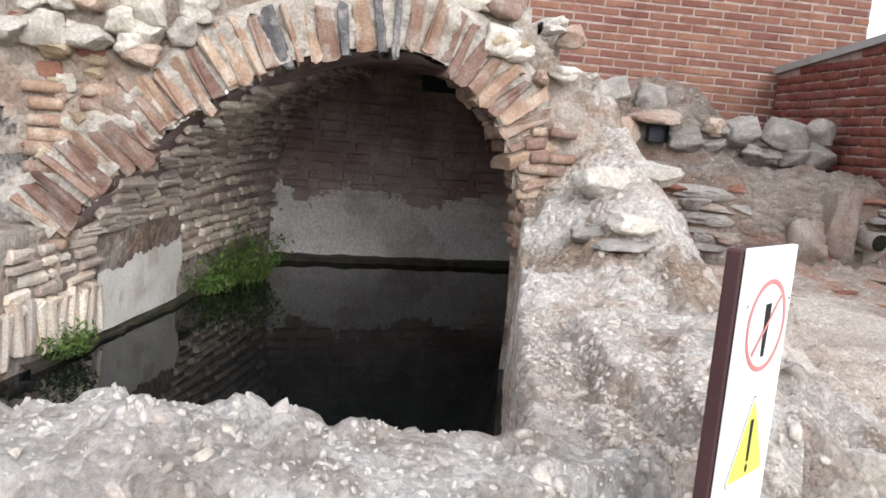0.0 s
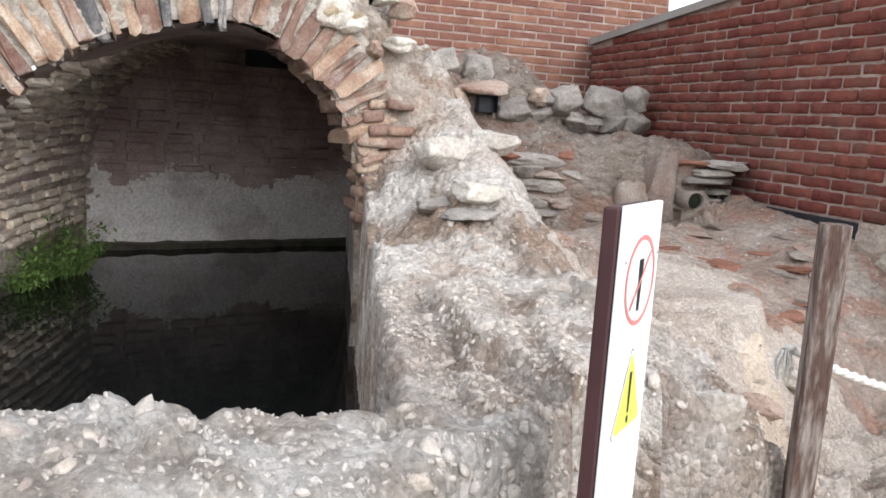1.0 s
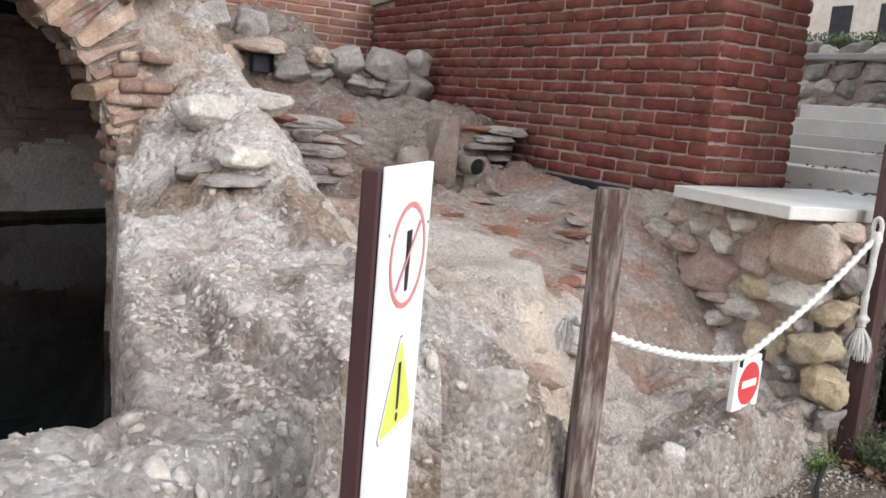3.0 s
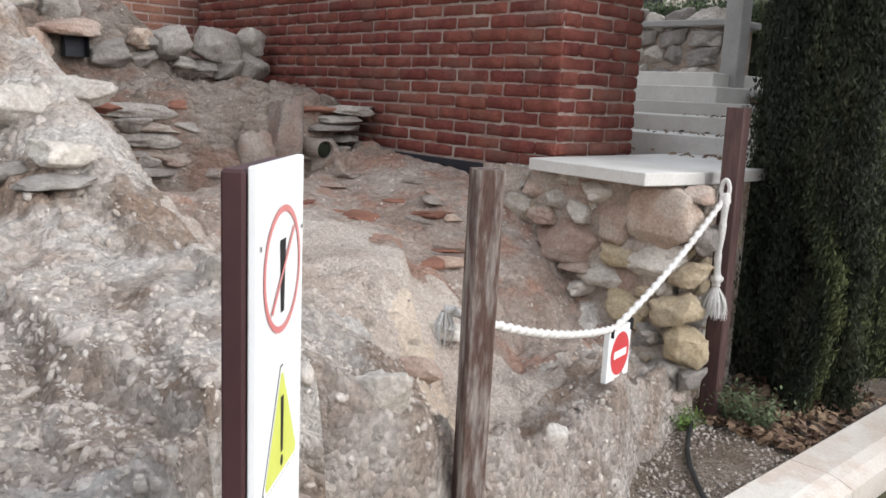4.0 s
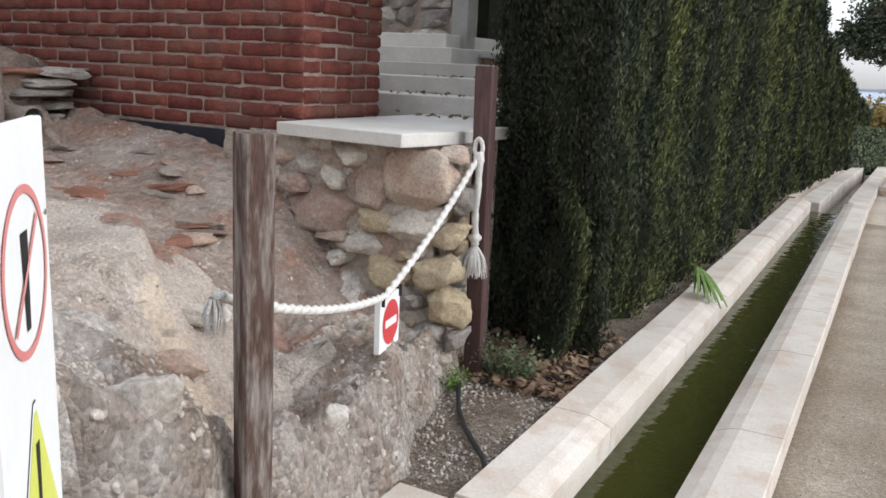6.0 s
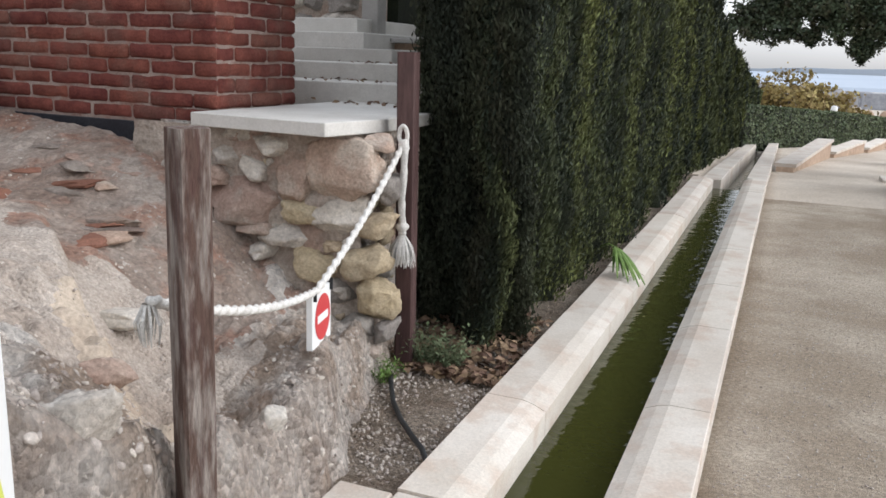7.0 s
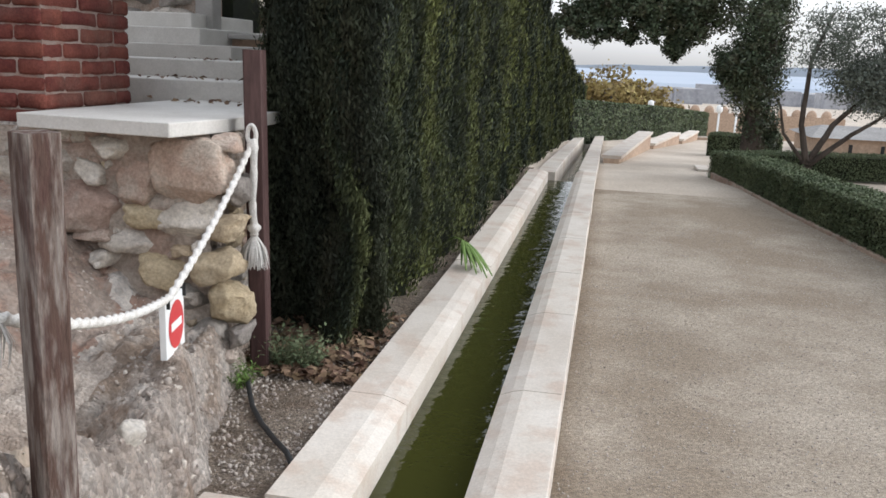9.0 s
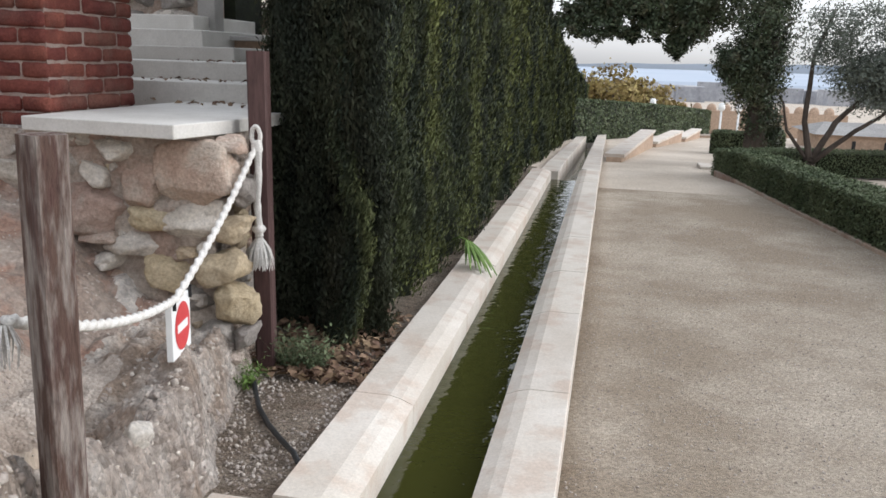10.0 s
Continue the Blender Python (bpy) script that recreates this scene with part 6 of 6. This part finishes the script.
# palm frond on the kerb
frond = thing("palm_frond", (-0.42, 5.35, 0.17), "fallen green palm frond arching over the kerb", "leaf")
fo = Vector((-0.40, 5.72, 0.33))
for i in range(10):
    q = i / 9
    tip = Vector((-0.36 + 0.22 * q, 5.50 + 0.10 * math.sin(i * 2.1), 0.20 - 0.06 * q))
    mid = fo.lerp(tip, 0.5) + Vector((0, 0, 0.075))
    vs = []
    for t in range(6):
        u = t / 5
        p = fo * (1 - u) ** 2 + mid * 2 * u * (1 - u) + tip * u * u
        w = Vector((0.006, 0.014, 0.0)) * (0.25 + 1.1 * math.sin(math.pi * min(u * .8 + .15, 1)))
        vs += [p - w, p + Vector((0, 0, 0.006)), p + w]
    fs = [(3 * t + k, 3 * t + k + 1, 3 * t + k + 4, 3 * t + k + 3) for t in range(5) for k in (0, 1)]
    part("leaflet", mesh("leaflet", vs, fs, M_PALM), None, frond)
part("stalk", tube([(-0.52, 5.84, 0.30), (-0.46, 5.78, 0.335), fo], [0.007, 0.006, 0.005], 6, M_PALM, "stalk"), None, frond)

# ---- masonry pieces ----
# arch bricks
arch = thing("brick_arch", (-3.0, -0.5, 1.0), "ruined arch ring of radial red and grey bricks in white lime", "arch")
VM = brick_meshes("arch_brick", M_VOUSS, 0.066, 0.30, 0.30, 9, 3, 0.020, 0.014)
VD = brick_meshes("arch_brick", M_DARKBRICK, 0.064, 0.30, 0.30, 5, 4, 0.020, 0.014)
rr = random.Random(6)
ks = np.linspace(0.0, 1.0, 1200)
pz = arch_front(ks)
pw = ks * np.linalg.norm(FR - FL)
cum = np.concatenate([[0], np.cumsum(np.hypot(np.diff(pw), np.diff(pz)))])
fdir = (FR - FL) / np.linalg.norm(FR - FL)
s_ = 0.04
while s_ < cum[-1] - 0.02:
    w, z = float(np.interp(s_, cum, pw)), float(np.interp(s_, cum, pz))
    w2, z2 = float(np.interp(s_ + .02, cum, pw)), float(np.interp(s_ + .02, cum, pz))
    w1, z1 = float(np.interp(s_ - .02, cum, pw)), float(np.interp(s_ - .02, cum, pz))
    ang = math.atan2(z2 - z1, w2 - w1)
    nx, nz = -math.sin(ang), math.cos(ang)
    dark = 0.42 < s_ / cum[-1] < 0.66 and rr.random() < 0.42
    me = rr.choice(VD if dark else VM)
    half = 0.145 + rr.uniform(-.05, .03)
    cw_, cz_ = w + nx * half, z + nz * half
    p = FL + fdir * cw_
    tang = Vector((fdir[0] * math.cos(ang), fdir[1] * math.cos(ang), math.sin(ang)))
    rad = Vector((fdir[0] * nx, fdir[1] * nx, nz))
    dep = tang.cross(rad)
    M = Matrix(((tang.x, dep.x, rad.x, p[0] - 0.068 + rr.uniform(-.016, .016)), (tang.y, dep.y, rad.y, p[1]), (tang.z, dep.z, rad.z, cz_), (0, 0, 0, 1)))
    place("arch_brick", me, M @ pose(0, 0, 0, rr.uniform(-4, 4), rr.uniform(-4, 4), 0) @ Matrix.Diagonal((rr.uniform(.6, 1.15), 1, rr.uniform(.85, 1.1), 1)), arch)
    step = rr.uniform(.068, .086)
    s_ += step

AS, AR = np.meshgrid(np.linspace(0.0, cum[-1], 330), np.linspace(0.012, 0.34, 26), indexing="ij")
aw, az = np.interp(AS, cum, pw), np.interp(AS, cum, pz)
ang_ = np.arctan2(np.interp(AS + .02, cum, pz) - np.interp(AS - .02, cum, pz), np.interp(AS + .02, cum, pw) - np.interp(AS - .02, cum, pw))
aw, az = aw - np.sin(ang_) * AR, az + np.cos(ang_) * AR
bed = 0.058 + 0.022 * fbm(aw * 9, az * 9, 3.0, 4) + 0.012 * fbm(aw * 30, az * 30, 7.0, 2) - 0.05 * sm(AR, 0.27, 0.34)
ai = np.arange(AS.size).reshape(AS.shape)
aq = np.stack([ai[:-1, :-1], ai[1:, :-1], ai[1:, 1:], ai[:-1, 1:]], -1).reshape(-1, 4)
part("lime_bed", mesh("lime_bed", np.stack([FL[0] + fdir[0] * aw + bed, FL[1] + fdir[1] * aw, az], -1).reshape(-1, 3), aq, M_LIME, True), None, arch, "pale crumbling lime between the bricks")

# courses of the left pool wall and lower vault
VB = brick_meshes("brick", M_OLDBRICK, 0.24, 0.06, 0.052, 8, 9, 0.009, 0.012)
rr = random.Random(12)
row = 0
h = 0.66
L3 = BL - FL
while h < 2.35:
    off = rr.uniform(0, .2)
    for i in range(17):
        t = -0.10 + (i * 0.262 + off) / np.linalg.norm(L3)
        if t > 0.97:
            continue
        if h <= 0.98:
            p = Vector((*(FL + L3 * t), h))
            nrm = Vector((0.19, 0.98, 0))
        else:
            if t < 0.03:
                continue
            k = ((h - 0.98) / 1.9) ** 1.6 * 0.62
            p = vault_point(t, k)
            q = vault_point(t, k + 0.02) - p
            nrm = Vector((0, q.z, -q.y)).normalized() if q.length > 0 else Vector((0, 1, 0))
        if h < 0.98 and 0.10 < t < 0.42 and h < 0.93:
            continue
        if rr.random() < 0.05:
            continue
        ux = Vector((L3[0], L3[1], 0)).normalized()
        uz = ux.cross(nrm).normalized()
        if uz.z < 0:
            uz = -uz
        nrm = uz.cross(ux) if uz.cross(ux).dot(nrm) > 0 else -uz.cross(ux)
        c = p + nrm * rr.uniform(-.012, .012)
        M = Matrix(((ux.x, nrm.x, uz.x, c.x), (ux.y, nrm.y, uz.y, c.y), (ux.z, nrm.z, uz.z, c.z), (0, 0, 0, 1)))
        place("brick", rr.choice(VB), M @ pose(0, 0, 0, 0, rr.uniform(-2, 2), rr.uniform(-3, 3)) @ Matrix.Diagonal((rr.uniform(.7, 1.02), 1, rr.uniform(.8, 1.1), 1)), wall_left)
    h += 0.066
# plaster patch and soldier bricks low on the left wall
PU, PV = np.meshgrid(np.linspace(0, 1, 70), np.linspace(0, 1, 40), indexing="ij")
PX = -3.12 - 1.09 * PU
PZ = 0.40 + 0.44 * PV * (0.75 + 0.35 * PU)
PY = left_wall_y(PX) + 0.035 + 0.008 * fbm(PX * 6, PZ * 6, 2.0, 3)
pi_ = np.arange(PU.size).reshape(PU.shape)
pq = np.stack([pi_[:-1, :-1], pi_[1:, :-1], pi_[1:, 1:], pi_[:-1, 1:]], -1).reshape(-1, 4)
edge = np.minimum(np.minimum(PU, 1 - PU) * 2.5, 1 - PV).ravel()[pq].mean(1)
pq = pq[edge > 0.10 + 0.16 * fbm(PX.ravel()[pq].mean(1) * 6, PZ.ravel()[pq].mean(1) * 6, 5.0, 4)]
pp = np.stack([PX, PY, PZ], -1).reshape(-1, 3)
part("plaster_patch", mesh("plaster_patch", pp, pq, M_WHITEPL, True), None, wall_left, "remnant of white plaster")
for i in range(15):
    x = -1.9 - i * 0.09
    place("brick", rr.choice(VB), pose(x, left_wall_y(x) + 0.02, 0.56 + rr.uniform(-.03, .03), 0, 90 + rr.uniform(-10, 10), -10.8) @ Matrix.Diagonal((1.1, 1, rr.uniform(.8, 1.2), 1)), wall_left)
# courses left of the arch, on the pier
pier = thing("pier_masonry", (-2.8, -1.9, 0.9), "weathered brick courses of the pier beside the arch", "masonry")
PB = worn_bricks("brick", M_VOUSS, 0.22, 0.07, 0.056, 6, 51)
for row in range(12):
    z = 0.86 + row * 0.075
    k = -0.045 + rr.uniform(0, .04)
    kmax = 0.02 if z < 1.0 else max(-0.04, float(np.interp(z, arch_front(np.linspace(0, .6, 60)), np.linspace(0, .6, 60))) - 0.14)
    while k < kmax and k < 0.25:
        p = FL + (FR - FL) * k
        place("brick", rr.choice(PB), pose(p[0] + 0.012, p[1], z + rr.uniform(-.012, .012), rr.uniform(-4, 4), 0, 98 + rr.uniform(-5, 5)) @ Matrix.Diagonal((rr.uniform(.7, 1), 1.4, rr.uniform(.9, 1.25), 1)), pier)
        k += 0.105
# brick of the cistern's end wall
EB = brick_meshes("brick", M_SMOKE, 0.30, 0.05, 0.075, 4, 19, 0.006, 0.010)
row = 0
z = 1.06
while z < 2.1:
    k = 0.03 + rr.uniform(0, .06)
    while k < 0.98:
        if z < float(arch_back(np.array(k))) + 0.05:
            p = BL + bd * k
            place("brick", rr.choice(EB), pose(p[0] + 0.03 + rr.uniform(-.006, .01), p[1], z, 0, rr.uniform(-2, 2), 103.4) @ Matrix.Diagonal((rr.uniform(.7, 1.05), 1, rr.uniform(.7, 1.05), 1)), back_wall)
        k += 0.135
    z += 0.092
# quoins of brick at the arch's right spring
QB = worn_bricks("arch_brick", M_VOUSS, 0.15, 0.15, 0.056, 8, 44)
for row in range(10):
    z = 1.08 + row * 0.068
    for j in range(2):
        if rr.random() < 0.85:
            place("arch_brick", rr.choice(QB), pose(-3.11 + rr.uniform(-.03, .03), 0.665 + j * 0.11 + 0.03 * (row % 2), z, 0, rr.uniform(-8, 4), 96 + rr.uniform(-10, 10)) @ Matrix.Diagonal((rr.uniform(.7, 1.15), 1, rr.uniform(.8, 1.1), 1)), arch)

# garden wall bricks
GB = worn_bricks("brick", M_BRICK, 0.264, 0.11, 0.0680, 12, 22)
rr = random.Random(21)
Lw = (W1 - W0).length
row = 0
z = Z_B + CH / 2
while z < 2.75:
    s0 = (-0.135 if row % 2 else 0.0) + rr.uniform(-.012, .012)
    s = s0
    while s < Lw:
        a, b = max(s, 0.0), min(s + 0.268, Lw)
        c = (a + b) / 2
        p = W0.lerp(W1, c / Lw)
        if b - a > 0.05 and z + 0.03 < coping_z(p.x) - 0.02:
            place("brick", rr.choice(GB), pose(p.x, p.y + 0.05 + rr.uniform(-.006, .006), z + rr.uniform(-.0025, .0025), 0, rr.uniform(-.7, .7), wang + 180 * rr.choice((0, 1))) @ Matrix.Diagonal(((b - a - 0.004) / 0.264, 1, 1, 1)), garden_wall)
        s += 0.273
    # end face of the pier
    s = (0.0 if row % 2 else -0.135) + 0.0
    while s < 0.68:
        a, b = max(s, 0.0), min(s + 0.268, 0.68)
        if b - a > 0.05:
            place("brick", rr.choice(GB), pose(W0.x - 0.05 + rr.uniform(-.006, .006), W0.y + (a + b) / 2 + 0.004, z + rr.uniform(-.002, .002), 0, rr.uniform(-.4, .4), 90) @ Matrix.Diagonal(((b - a - 0.004) / 0.264, 1, 1, 1)), garden_wall)
        s += 0.276
    z += CH
    row += 1
# house wall bricks
HB = brick_meshes("brick", M_BRICK2, 0.262, 0.08, 0.0575, 5, 25, 0.003, 0.006)
row = 0
z = 1.95
while z < 3.25:
    y = 0.0 + (0.135 if row % 2 else 0)
    while y < 4.22:
        wy = min(0.262, 4.28 - y)
        if y < 1.62 and z < 2.30:
            y += 0.276
            continue
        place("brick", rr.choice(HB), pose(-6.235 + rr.uniform(-.002, .002), y + wy / 2, z, 0, rr.uniform(-.3, .3), 90) @ Matrix.Diagonal((wy / 0.262, 1, 1, 1)), house_wall)
        y += 0.276
    z += CH
    row += 1
# face stones of the retaining wall
zc = 1.40
while zc < 2.24:
    hc_ = rr.uniform(0.07, 0.105)
    xc = -4.9 + rr.uniform(0, .15)
    while xc < -2.98:
        wc = rr.uniform(0.10, 0.20)
        stone(stair_wall, min(xc + wc, -2.95 - wc), 6.80, zc + hc_ + rr.uniform(-.015, .015), wc * 0.97, .07, hc_ * rr.uniform(0.8, 1.0), rr.choice((W_, W_, G_, M_GREYSTONE)), 0, rr.uniform(-9, 9), rr.randrange(6))
        xc += wc * 2
    zc += hc_ * 1.95
